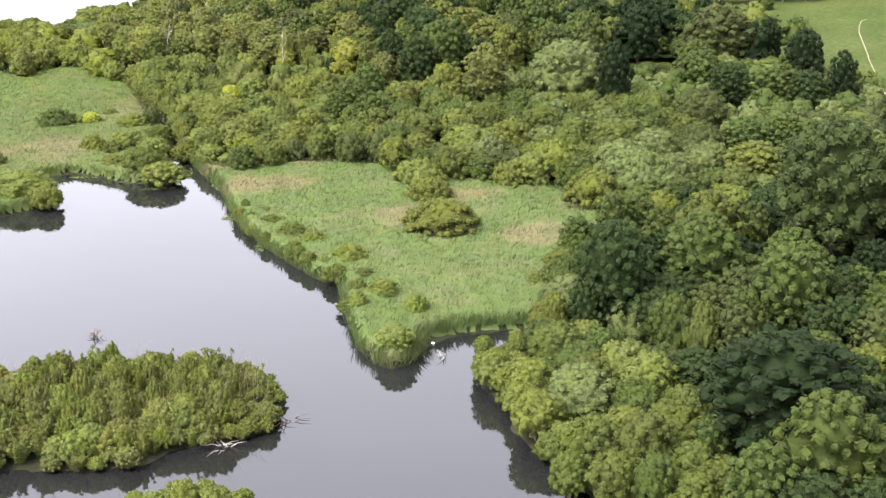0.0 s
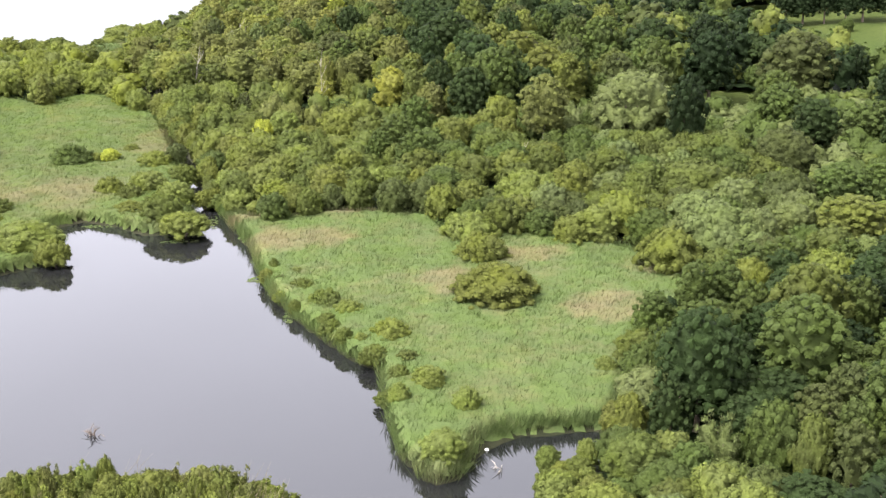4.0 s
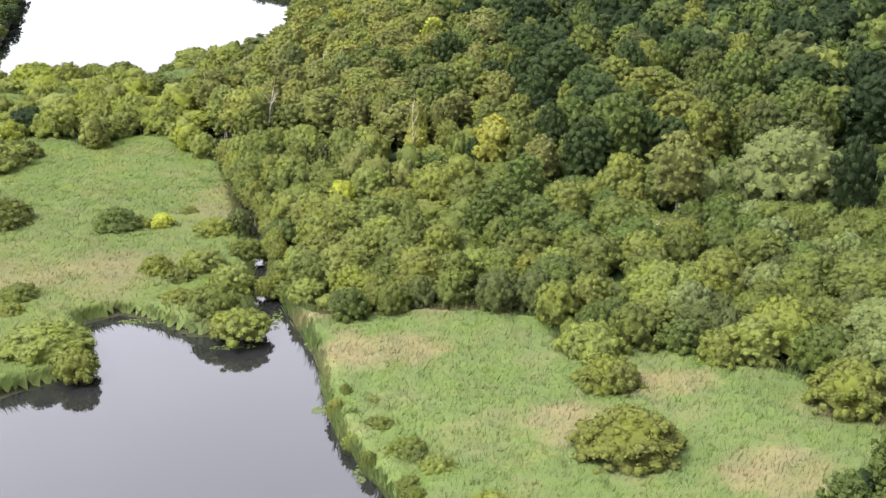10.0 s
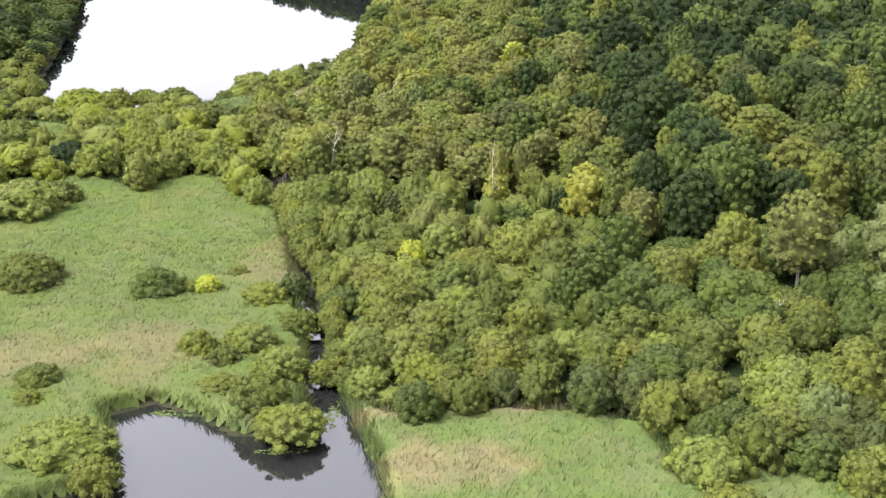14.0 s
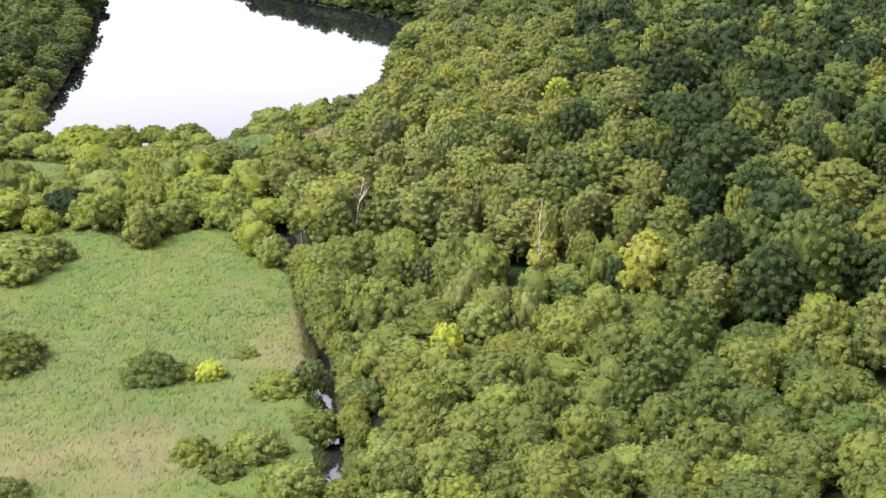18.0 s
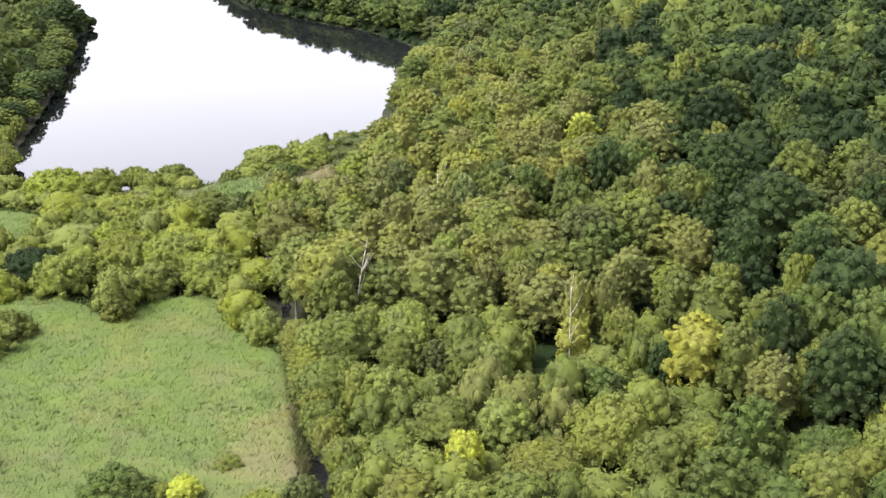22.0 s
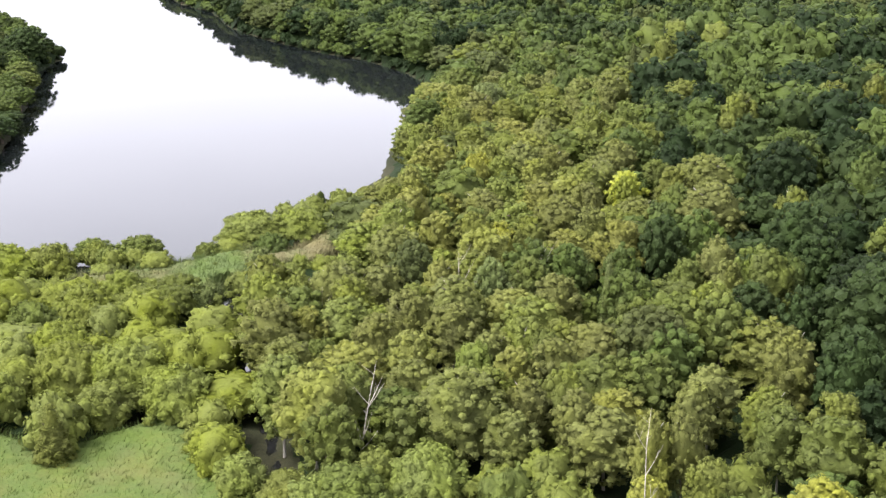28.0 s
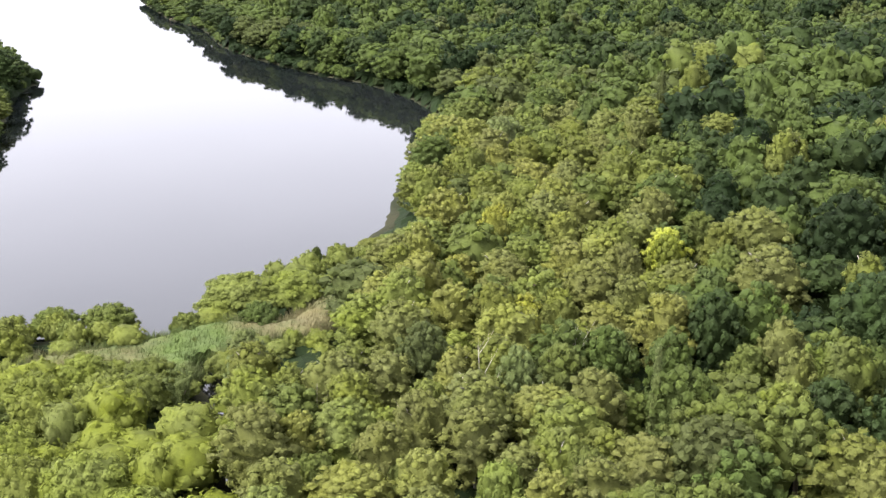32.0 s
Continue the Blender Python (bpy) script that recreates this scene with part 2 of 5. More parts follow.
ISLAND = [(-40, 114), (-21, 111), (-12, 109.5), (-6.5, 109), (-4, 112), (0, 112), (5, 114), (7, 120), (5, 125), (-2, 128), (-12, 129), (-24, 128), (-40, 126)]
ISLET = [(-8, 103.5), (-2, 104.5), (3, 102), (3, 96), (-3, 93), (-9, 97)]
MARSH_EAST = [(2.2, 192), (0.2, 199), (-1.4, 206.5), (1.2, 203), (3, 200), (5, 199), (14, 199.5), (22, 198.5), (28, 196), (29, 189), (37, 188), (47, 184), (53, 178), (60, 172), (56, 165), (50, 158), (43, 149),
              (36, 134), (27, 134), (23, 132.5), (20.7, 126), (17.3, 125.4), (14.6, 131), (14.4, 141), (15, 148.6), (12, 153), (9.5, 158.7), (5, 170.6), (3.6, 178.5), (2.6, 189)]
MARSH_WEST = [(-95, 190), (-60, 184.5), (-28, 183.5), (-24, 186), (-21, 188), (-20.5, 193), (-23.5, 201.5), (-19, 204), (-15, 201.5), (-11, 197.5), (-5, 195.5),
              (-3.4, 197), (-5, 206), (-4.6, 210), (-5.7, 219), (-7.6, 233), (-9.2, 244), (-11.7, 259), (-16.4, 265), (-23, 279), (-33, 271), (-42, 277), (-49, 275), (-75, 270), (-95, 268)]
MARSH_SMALL = [(-62, 310), (-48, 306), (-46, 295), (-51, 291), (-62, 291)]
MARSH_LAKE = [(-43, 310), (-41, 313), (-34, 317), (-28, 320), (-24, 323), (-20, 323), (-17, 323), (-12, 337), (-6, 348), (-5, 336), (-10, 323), (-14, 317.5), (-20, 317.5), (-22, 311), (-26, 307), (-29, 307.5), (-32, 311), (-39, 308)]


def inside(poly, x, y):
    """For arrays x, y: whether each point lies in the outline."""
    res = np.zeros(np.shape(x), bool)
    n = len(poly)
    for i in range(n):
        (x1, y1), (x2, y2) = poly[i], poly[(i + 1) % n]
        if y1 == y2:
            continue
        cross = (y1 > y) != (y2 > y)
        res ^= cross & (x < (x2 - x1) * (y - y1) / (y2 - y1) + x1)
    return res


def edge_distance(poly, x, y):
    best = np.full(np.shape(x), 1e9)
    n = len(poly)
    for i in range(n):
        (x1, y1), (x2, y2) = poly[i], poly[(i + 1) % n]
        dx, dy = x2 - x1, y2 - y1
        u = np.clip(((x - x1) * dx + (y - y1) * dy) / (dx * dx + dy * dy + 1e-9), 0, 1)
        best = np.minimum(best, np.hypot(x - x1 - u * dx, y - y1 - u * dy))
    return best


def signed(poly, x, y):
    d = edge_distance(poly, x, y)
    return np.where(inside(poly, x, y), -d, d)


def wave(x, y, k, s):
    return (np.sin(x * k + s) + np.sin(y * k * 1.13 + 1.7 * s) + np.sin((x + y) * k * 0.71 + 2.3 * s) + np.sin((x - y) * k * 1.9 + s)) * 0.25


def shore(x, y):
    """Metres to the nearest shore: below zero over open water."""
    x, y = np.asarray(x, float), np.asarray(y, float)
    d = np.minimum(signed(POND, x, y), signed(LAKE, x, y))
    land = np.minimum(signed(ISLAND, x, y), signed(ISLET, x, y))
    return np.maximum(d, -land) + 0.35 * wave(x, y, 1.1, 0.4) + 0.2 * wave(x, y, 2.7, 1.1)


def relief(x, y):
    """Height of dry land: flat marsh, a slope up to the meadow in the east and low rises beyond the lake."""
    x, y = np.asarray(x, float), np.asarray(y, float)
    z = 0.05 * np.clip(x - 75, 0, 200)
    z = z + 0.04 * np.clip(y - 470, 0, 400) * np.clip((x + 62) / 20, 0, 1)
    z = z + 0.03 * np.clip(-x - 95, 0, 200)
    return z + 0.15 * wave(x, y, 0.09, 0.2)


def ground_z(x, y):
    s = shore(x, y)
    return np.where(s > 0, relief(x, y) * np.clip(s / 8, 0, 1) + 0.3 * np.clip(s / 1.2, 0, 1), np.maximum(-1.4, 0.6 * s))


def mesh_object(name, verts, faces, mats, smooth=True, parent=None):
    me = bpy.data.meshes.new(name)
    me.from_pydata([tuple(v) for v in verts] if not isinstance(verts, list) else verts, [], faces)
    for m in mats if isinstance(mats, (list, tuple)) else [mats]:
        me.materials.append(m)
    if smooth:
        me.polygons.foreach_set("use_smooth", [True] * len(me.polygons))
    me.update()
    ob = new(name, me)
    ob.parent = parent
    return ob


def array_mesh(name, verts, loops, size, mat, smooth=False):
    """A mesh from arrays in which all faces have the same number of corners."""
    me = bpy.data.meshes.new(name)
    verts, loops = np.asarray(verts, np.float32), np.asarray(loops, np.int32)
    count = len(loops) // size
    me.vertices.add(len(verts))
    me.vertices.foreach_set("co", verts.ravel())
    me.loops.add(len(loops))
    me.loops.foreach_set("vertex_index", loops)
    me.polygons.add(count)
    me.polygons.foreach_set("loop_start", np.arange(count, dtype=np.int32) * size)
    me.polygons.foreach_set("loop_total", np.full(count, size, np.int32))
    me.polygons.foreach_set("use_smooth", np.broadcast_to(smooth, count).astype(bool).copy())
    for m in mat if isinstance(mat, tuple) else (mat,):
        me.materials.append(m)
    me.update(calc_edges=True)
    return me


# ---- ground and water ----
def axis(lo, hi, step, far):
    out = list(np.arange(lo, hi + 0.01, step))
    grow, a, b = step, out[0], out[-1]
    while b < far:
        grow *= 1.35
        b += grow
        a -= grow
        out = [a] + out + [b]
    return np.array(out)


gx, gy = axis(-85, 70, 1.0, 3000), axis(76, 556, 1.0, 3400)
xx, yy = np.meshgrid(gx, gy)
gv = np.stack([xx, yy, ground_z(xx, yy)], -1).reshape(-1, 3)
w = len(gx)
ii = (np.arange(len(gy) - 1)[:, None] * w + np.arange(w - 1)[None, :]).ravel()
ground = new("ground", array_mesh("ground", gv, np.stack([ii, ii + 1, ii + w + 1, ii + w], 1).ravel(), 4, SOIL, True))
tagged(ground, "dark damp marsh and woodland soil", "ground", kind="structure")
water = mesh_object("water", [(-220, 40, 0), (60, 40, 0), (60, 317.5, 0), (-220, 317.5, 0)], [(0, 1, 2, 3)], POND_WATER)
tagged(water, "still grey pond and channel mirroring a pale sky", "water", kind="structure")
water = mesh_object("water", [(-220, 317.5, 0), (60, 317.5, 0), (60, 660, 0), (-220, 660, 0)], [(0, 1, 2, 3)], LAKE_WATER)
tagged(water, "smooth pale lake mirroring sky and dark trees", "water", kind="structure")


# ---- plants ----
RNG = np.random.default_rng(7)


def unit(v):
    return v / (np.linalg.norm(v, axis=-1, keepdims=True) + 1e-9)


def ball(n, rng):
    """n even directions with a little jitter."""
    k = np.arange(n) + 0.5
    phi, z = k * 2.39996, 1 - 2 * k / n
    s = np.sqrt(1 - z * z)
    d = np.stack([s * np.cos(phi), s * np.sin(phi), z], 1)
    return unit(d + rng.normal(0, 0.35 / math.sqrt(n), d.shape))


def even_hull(n, lowest):
    """A closed net over n even directions, without the part that faces down."""
    k = np.arange(n) + 0.5
    phi, z = k * 2.39996, 1 - 2 * k / n
    s = np.sqrt(1 - z * z)
    bm = bmesh.new()
    for p in np.stack([s * np.cos(phi), s * np.sin(phi), z], 1):
        bm.verts.new(p)
    bmesh.ops.convex_hull(bm, input=bm.verts)
    bmesh.ops.triangulate(bm, faces=bm.faces)
    bm.verts.index_update()
    v = np.array([p.co[:] for p in bm.verts])
    f = np.array([[q.index for q in face.verts] for face in bm.faces if max(q.co.z for q in face.verts) > lowest])
    bm.free()
    return v, f


HULL, HULL_FAR = even_hull(190, -0.5), even_hull(60, -0.5)
DOME, DOME_FAR = even_hull(18, -0.4), even_hull(10, -0.4)
FLAT = {"willow": 0.52, "shrub": 0.8, "upright": 0.5, "birch": 0.30, "conic": 0.3, "poplar": 0.42, "broadleaf": 0.38}


def crown_lumps(kind, rng, fine=1.0):
    """Boughs of a crown: centres (x, y in crown radii, z in tree heights) and radii."""
    boughs = []
    tall = 1 / FLAT[kind]

    def shell(n, z0, z1, lo, hi, r0, r1, bottom):
        mid, half = (z0 + z1) / 2, (z1 - z0) / 2
        for d in ball(int(n * fine * fine), rng):
            if d[2] > bottom:
                k, rr = rng.uniform(lo, hi), rng.uniform(r0, r1) / fine ** 0.8
                k = min(0.92, k + 0.5 * r1 * (1 - 1 / fine))
                z = mid + d[2] * max(0.02, half - rr / tall) * rng.uniform(0.88, 1.05)
                boughs.append((d[0] * k, d[1] * k, z, rr))

    if kind == "willow":
        shell(36, 0.0, 1.0, 0.5, 0.8, 0.16, 0.29, -0.75)
        boughs.append((0, 0, 0.6, 0.42))
    elif kind == "shrub":
        shell(40, -0.4, 1.0, 0.52, 0.82, 0.15, 0.27, -0.1)
        boughs.append((0, 0, 0.5, 0.4))
    elif kind == "upright":
        for a in np.linspace(0, 6.28, 17):
            a += rng.uniform(-0.3, 0.3)
            lean, top = rng.uniform(0.1, 0.8), rng.uniform(0.6, 1.0)
            for u in np.linspace(0.12, 1, 6):
                boughs.append((math.cos(a) * lean * u, math.sin(a) * lean * u, top * u - 0.06, 0.24 - 0.12 * u))
    elif kind == "birch":
        shell(52, 0.14, 1.0, 0.36, 0.8, 0.14, 0.26, -0.75)
        boughs += [(0, 0, 0.87, 0.24), (0, 0, 0.6, 0.4)]
    elif kind == "conic":
        for z in np.linspace(0.1, 0.95, 14):
            wide = 0.98 * (1.04 - z) ** 0.62
            for a in range(max(1, int(9 * (1.05 - z)))):
                ang = rng.uniform(0, 6.28)
                boughs.append((wide * 0.7 * math.cos(ang), wide * 0.7 * math.sin(ang), z, max(0.1, wide * 0.25)))
            boughs.append((0, 0, z, 0.12 + 0.5 * wide))
    elif kind == "poplar":
        shell(80, 0.1, 1.0, 0.5, 0.86, 0.12, 0.22, -0.75)
        boughs.append((0, 0, 0.55, 0.6))
    else:
        shell(60, 0.06, 1.0, 0.56, 0.86, 0.13, 0.23, -0.65)
        boughs.append((0, 0, 0.68, 0.5))
    return np.array(boughs)


def crown_arrays(kind, leaves, leaf, rng, net=HULL_FAR, lowest=0.02, fine=1.0, dome=None):
    """Vertices and triangles of a crown: a closed core, uneven rounded boughs and many small leaf sprays over them; last, which triangles are smooth."""
    boughs = crown_lumps(kind, rng, fine)
    sq = np.array([1, 1, 1 / FLAT[kind]])          # boughs are round when the crown stands at its true height
    dirs, tri = net
    mid = np.array([0, 0, {"willow": 0.4, "shrub": 0.25, "upright": 0.35}.get(kind, 0.55)])
    dirs = unit(dirs * (1, 1, FLAT[kind]))
    reach, d, span = np.full(len(dirs), 0.15), unit(dirs * sq), np.linalg.norm(dirs * sq, axis=1)
    for q in boughs:
        o = (q[:3] - mid) * sq
        b = d @ o
        disc = b * b - (o @ o - q[3] ** 2)
        reach = np.maximum(reach, np.where(disc > 0, b + np.sqrt(np.maximum(disc, 0)), 0) / span)
    oaky = kind in ("broadleaf", "poplar", "conic")
    fill = 0.79 if oaky else 0.91
    hull = mid + dirs * (reach * rng.uniform(fill - 0.05, fill + 0.03, len(dirs)))[:, None]
    hull[:, 2] = np.maximum(hull[:, 2], 0.03)
    verts, tris, n = [hull], [tri], len(hull)
    dv, df = dome or DOME
    facing = unit(dv[df].mean(1))
    for i, q in enumerate(boughs):
        turn = rng.uniform(0, 6.28)
        rot = np.array([[math.cos(turn), -math.sin(turn), 0], [math.sin(turn), math.cos(turn), 0], [0, 0, 1]])
        v = q[:3] + dv @ rot * q[3] * (0.75 if kind == "upright" else 1.0) * rng.uniform(0.62 if oaky else 0.7, 1.0 if oaky else 0.95, (len(dv), 1)) / sq
        hidden = v[:, 2] < lowest
        for k, o in enumerate(boughs):
            if k != i:
                hidden |= (((v - o[:3]) * sq) ** 2).sum(1) < (o[3] * 0.72) ** 2
        outward = facing @ rot @ unit((q[:3] - mid) * sq + (0, 0, 0.3)) > -0.2
        verts.append(v), tris.append(df[outward & ~hidden[df].all(1)] + n)
        n += len(v)
    solid = len(tri) if oaky else sum(len(f) for f in tris)
    # leaf sprays on the outer and upper faces of the boughs
    c, r = boughs[:, :3], boughs[:, 3]
    many = leaves * 4
    pick = rng.choice(len(c), many, p=r ** 2 / (r ** 2).sum())
    d = unit(rng.normal(size=(many, 3)) + (0, 0, 0.3))
    p = c[pick] + d * r[pick][:, None] / sq * rng.uniform(0.9, 1.08 if oaky else 1.02, (many, 1))
    if not oaky:                                   # and on the core between the boughs
        a, b = rng.random((2, leaves, 1))
        k = hull[tri[rng.integers(len(tri), size=leaves)]]
        k = k[:, 0] + np.where(a + b > 1, 1 - a, a) * (k[:, 1] - k[:, 0]) + np.where(a + b > 1, 1 - b, b) * (k[:, 2] - k[:, 0])
        away = unit((k - mid) * sq + (0, 0, 0.2))
        p, d = np.concatenate([p, k + away * 0.02 / sq]), np.concatenate([d, away])
        mixed = rng.permutation(len(p))
        p, d = p[mixed], d[mixed]
    keep = p[:, 2] > lowest
    for q in boughs:
        keep &= (((p - q[:3]) * sq) ** 2).sum(1) > (q[3] * 0.85) ** 2
    p, d = p[keep][:leaves], d[keep][:leaves]
    m = len(p)
    out = unit(d + rng.normal(0, 0.27, (m, 3)) + (0, 0, 0.35))
    side = unit(np.cross(out, rng.normal(size=(m, 3))))
    along = np.cross(out, side)
    # most sprays lie on the bough, the rest reach outwards and up
    flat = rng.random((m, 1)) < {"upright": 0.4, "birch": 0.8}.get(kind, 0.87)
    way = np.where(flat, along, unit(out + (0, 0, 1.2 if kind == "upright" else 0.6)))
    size = leaf * rng.uniform(0.6, 1.4, (m, 1))
    droop = np.array([0, 0, -0.5 if kind == "birch" else 0.0])
    wide = np.where(flat, 0.72, 0.4)
    tip = way * size * 1.25 - np.where(flat, out * 0.3, 0) * size + droop * size
    leaf_tri = np.stack([side * size * wide - way * size * 0.7, tip, -side * size * wide - way * size * 0.7], 1)
    verts.append((p[:, None] + leaf_tri / sq).reshape(-1, 3))
    tris = np.concatenate(tris + [n + np.arange(m * 3).reshape(-1, 3)])
    return np.concatenate(verts), tris, np.arange(len(tris)) < solid


def tube(points, radii, sides=5):
    """A tapered limb through points: vertices and triangles."""
    points = np.asarray(points, float)
    v, f = [], []
    for i, (p, r) in enumerate(zip(points, radii)):
        ahead = unit(points[min(i + 1, len(points) - 1)] - points[max(i - 1, 0)])
        a = unit(np.cross(ahead, (0.31, 0.9, 0.2)))
        b = np.cross(ahead, a)
        for k in range(sides):
            t = 2 * math.pi * k / sides
            v.append(p + r * (math.cos(t) * a + math.sin(t) * b))
    for i in range(len(points) - 1):
        for k in range(sides):
            q, m = i * sides + k, i * sides + (k + 1) % sides
            f += [(q, m, m + sides), (q, m + sides, q + sides)]
    return np.array(v), np.array(f)


def join(parts):
    v, f, n = [], [], 0
    for pv, pf in parts:
        v.append(pv)
        f.append(pf + n)
        n += len(pv)
    return np.concatenate(v), np.concatenate(f)


def trunk_arrays(kind, rng):
    parts = []
    if kind in ("willow", "shrub", "upright"):
        for i in range(5):
            a = rng.uniform(0, 6.28)
            end = np.array([math.cos(a) * 0.45, math.sin(a) * 0.45, 0.6])
            parts.append(tube([(0.05 * math.cos(a), 0.05 * math.sin(a), -0.06), end * 0.5 + (0, 0, 0.1), end], [0.035, 0.026, 0.008]))
    else:
        top = 0.92 if kind in ("birch", "conic", "poplar") else 0.7
        thick = 0.035 if kind == "birch" else 0.06
        lean = rng.normal(0, 0.05, 2)
        path = [(lean[0] * z, lean[1] * z, z) for z in (-0.04, 0.2, 0.45, 0.7, top)]
        parts.append(tube(path, [thick * 1.3, thick, thick * 0.8, thick * 0.5, thick * 0.15], 6))
        for i in range(7):
            a, z = rng.uniform(0, 6.28), rng.uniform(0.3, 0.72)
            k = rng.uniform(0.2, 0.45)
            s = np.array([lean[0] * z, lean[1] * z, z])
            e = s + (math.cos(a) * k, math.sin(a) * k, rng.uniform(0.08, 0.24))
            parts.append(tube([s, (s + e) / 2 + (0, 0, 0.03), e], [thick * 0.45, thick * 0.3, thick * 0.08], 4))
    return join(parts)


# leaves per crown, leaf length as a share of the crown's radius, name, bark
KINDS = {
    "willow": (1900, 0.042, "willow_bush", BARK),
    "shrub": (1900, 0.041, "sallow_bush", BARK),
    "upright": (2300, 0.050, "osier_bush", BARK),
    "birch": (1900, 0.043, "birch_tree", BARK_BIRCH),
    "broadleaf": (1400, 0.044, "broadleaf_tree", BARK),
    "conic": (2600, 0.045, "conical_tree", BARK),
    "poplar": (7000, 0.030, "poplar_tree", BARK),
}
SHAPES = {}
for kind, (leaves, leaf, _, wood) in KINDS.items():
    SHAPES[kind] = []
    for variant in range(2 if kind in ("poplar", "conic") else 6):
        rng = np.random.default_rng(100 * len(SHAPES) + variant)
        cv, cf, cs = crown_arrays(kind, leaves, leaf, rng, HULL_FAR if kind == "broadleaf" else HULL, 0.02, 1.25 if kind == "broadleaf" else 1.5, DOME if kind == "broadleaf" else DOME_FAR)
        tv, tf = trunk_arrays(kind, rng)
        mid_crown = crown_arrays(kind, 560, leaf * 1.3, rng, HULL_FAR, 0.25, 0.9, DOME_FAR)
        far_crown = crown_arrays(kind, 110, leaf * 2.2, rng, HULL_FAR, 0.45, 0.65, DOME_FAR)
        SHAPES[kind].append((array_mesh("crown", cv, cf.ravel(), 3, LEAF["mid"], cs), array_mesh("trunk", tv, tf.ravel(), 3, wood, True), mid_crown, far_crown))

LARGE = {}
for kind in ("broadleaf", "willow", "shrub", "birch"):
    LARGE[kind] = []
    for variant in range(3):
        rng = np.random.default_rng(900 + 10 * len(LARGE) + variant)
        cv, cf, cs = crown_arrays(kind, 2300 if kind == "broadleaf" else 3400, 0.035 if kind == "broadleaf" else 0.032, rng, HULL, 0.02, 1.5 if kind == "broadleaf" else 2.0, DOME if kind == "broadleaf" else DOME_FAR)
        LARGE[kind].append(array_mesh("crown", cv, cf.ravel(), 3, LEAF["mid"], cs))
LABELS = {
    "olive": "olive green", "mid": "mid green", "deep": "deep green", "dark": "dark green", "grey": "grey-green", "sage": "soft green", "muted": "muted grey-green", "moss": "mossy green", "pale": "pale silvery green", "yg": "yellow-green", "lime": "light lime green",
    "bright": "bright lime yellow", "yellow": "turning yellow", "gold": "golden olive", "brown": "dusty brownish olive"}
WHERE = {"upright": "upright feathery osier bush with {} leaves", "shrub": "low spreading sallow bush with {} leaves", "willow": "rounded willow scrub with {} leaves on wet ground", "birch": "slender birch with airy {} foliage and pale stem",
         "broadleaf": "full broadleaf tree with dense {} crown", "conic": "narrow pointed tree with {} foliage", "poplar": "tall poplar with loose {} crown"}
PLACED = []
COUNT = {}


def plant(kind, x, y, h, r, colour):
    """One tree or bush: a stem and a crown under an empty at its foot."""
    z = float(ground_z(np.array(x), np.array(y)))
    if colour == "bright":
        r = max(r, 0.34 * h)
    if colour == "pale" and kind == "willow" and r < 3:
        kind = "upright"
    if kind == "willow" and r > 0.7 * h:
        kind = "shrub"
    crown, trunk = SHAPES[kind][RNG.integers(len(SHAPES[kind]))][:2]
    if (r > 4.2 or r > 3.2 and y < 140) and kind in LARGE:
        crown = LARGE[kind][RNG.integers(3)]
    root = new(KINDS[kind][2])
    tagged(root, WHERE[kind].format(LABELS[colour]), "bush" if kind in ("willow", "shrub", "upright") else "tree", KINDS[kind][2] + " stand")
    root.matrix_basis = pose(x, y, max(z, -0.1) - 0.02, 0, 0, RNG.uniform(0, 360)) @ Matrix.Diagonal((r, r, h, 1))
    for name, me in (("trunk", trunk), ("crown", crown)):
        ob = new(name, me)
        ob.parent = root
        if name == "crown":
            ob.material_slots[0].link = "OBJECT"
            ob.material_slots[0].material = LEAF[colour]
    PLACED.append((x, y, r))
    COUNT[kind] = COUNT.get(kind, 0) + 1


def free(x, y, gap):
    return not PLACED or min((px - x) ** 2 + (py - y) ** 2 - (gap * pr) ** 2 for px, py, pr in PLACED) > 0


OAKS_87 = [
    (41.7, 87.8, 9, 3.3, "mid"), (48.2, 89.9, 12, 5.0, "mid"), (48.4, 99.1, 13, 8.0, "dark"), (52.7, 119.5, 9, 2.6, "mid"),
    (59.6, 123.2, 12, 4.6, "mid"), (39.5, 128.7, 7, 2.3, "deep"), (42.9, 131.3, 13, 4.5, "deep"), (54.1, 134.7, 12, 5.0, "mid"),
    (41.5, 138.1, 9, 2.2, "mid"), (59.3, 145.6, 11, 4.7, "sage"), (64.9, 146.1, 9, 3.1, "mid"), (77.9, 175.4, 8, 5.6, "olive"),
    (89.1, 191.0, 7, 3.9, "mid"), (82.9, 191.7, 7, 4.3, "mid"), (101.3, 210.0, 9, 4.3, "deep"), (108.5, 212.5, 11, 3.1, "dark"),
    (27.7, 215.0, 8, 3.5, "mid"), (98.7, 215.5, 9, 4.8, "mid"), (89.8, 216.5, 10, 4.3, "deep")]
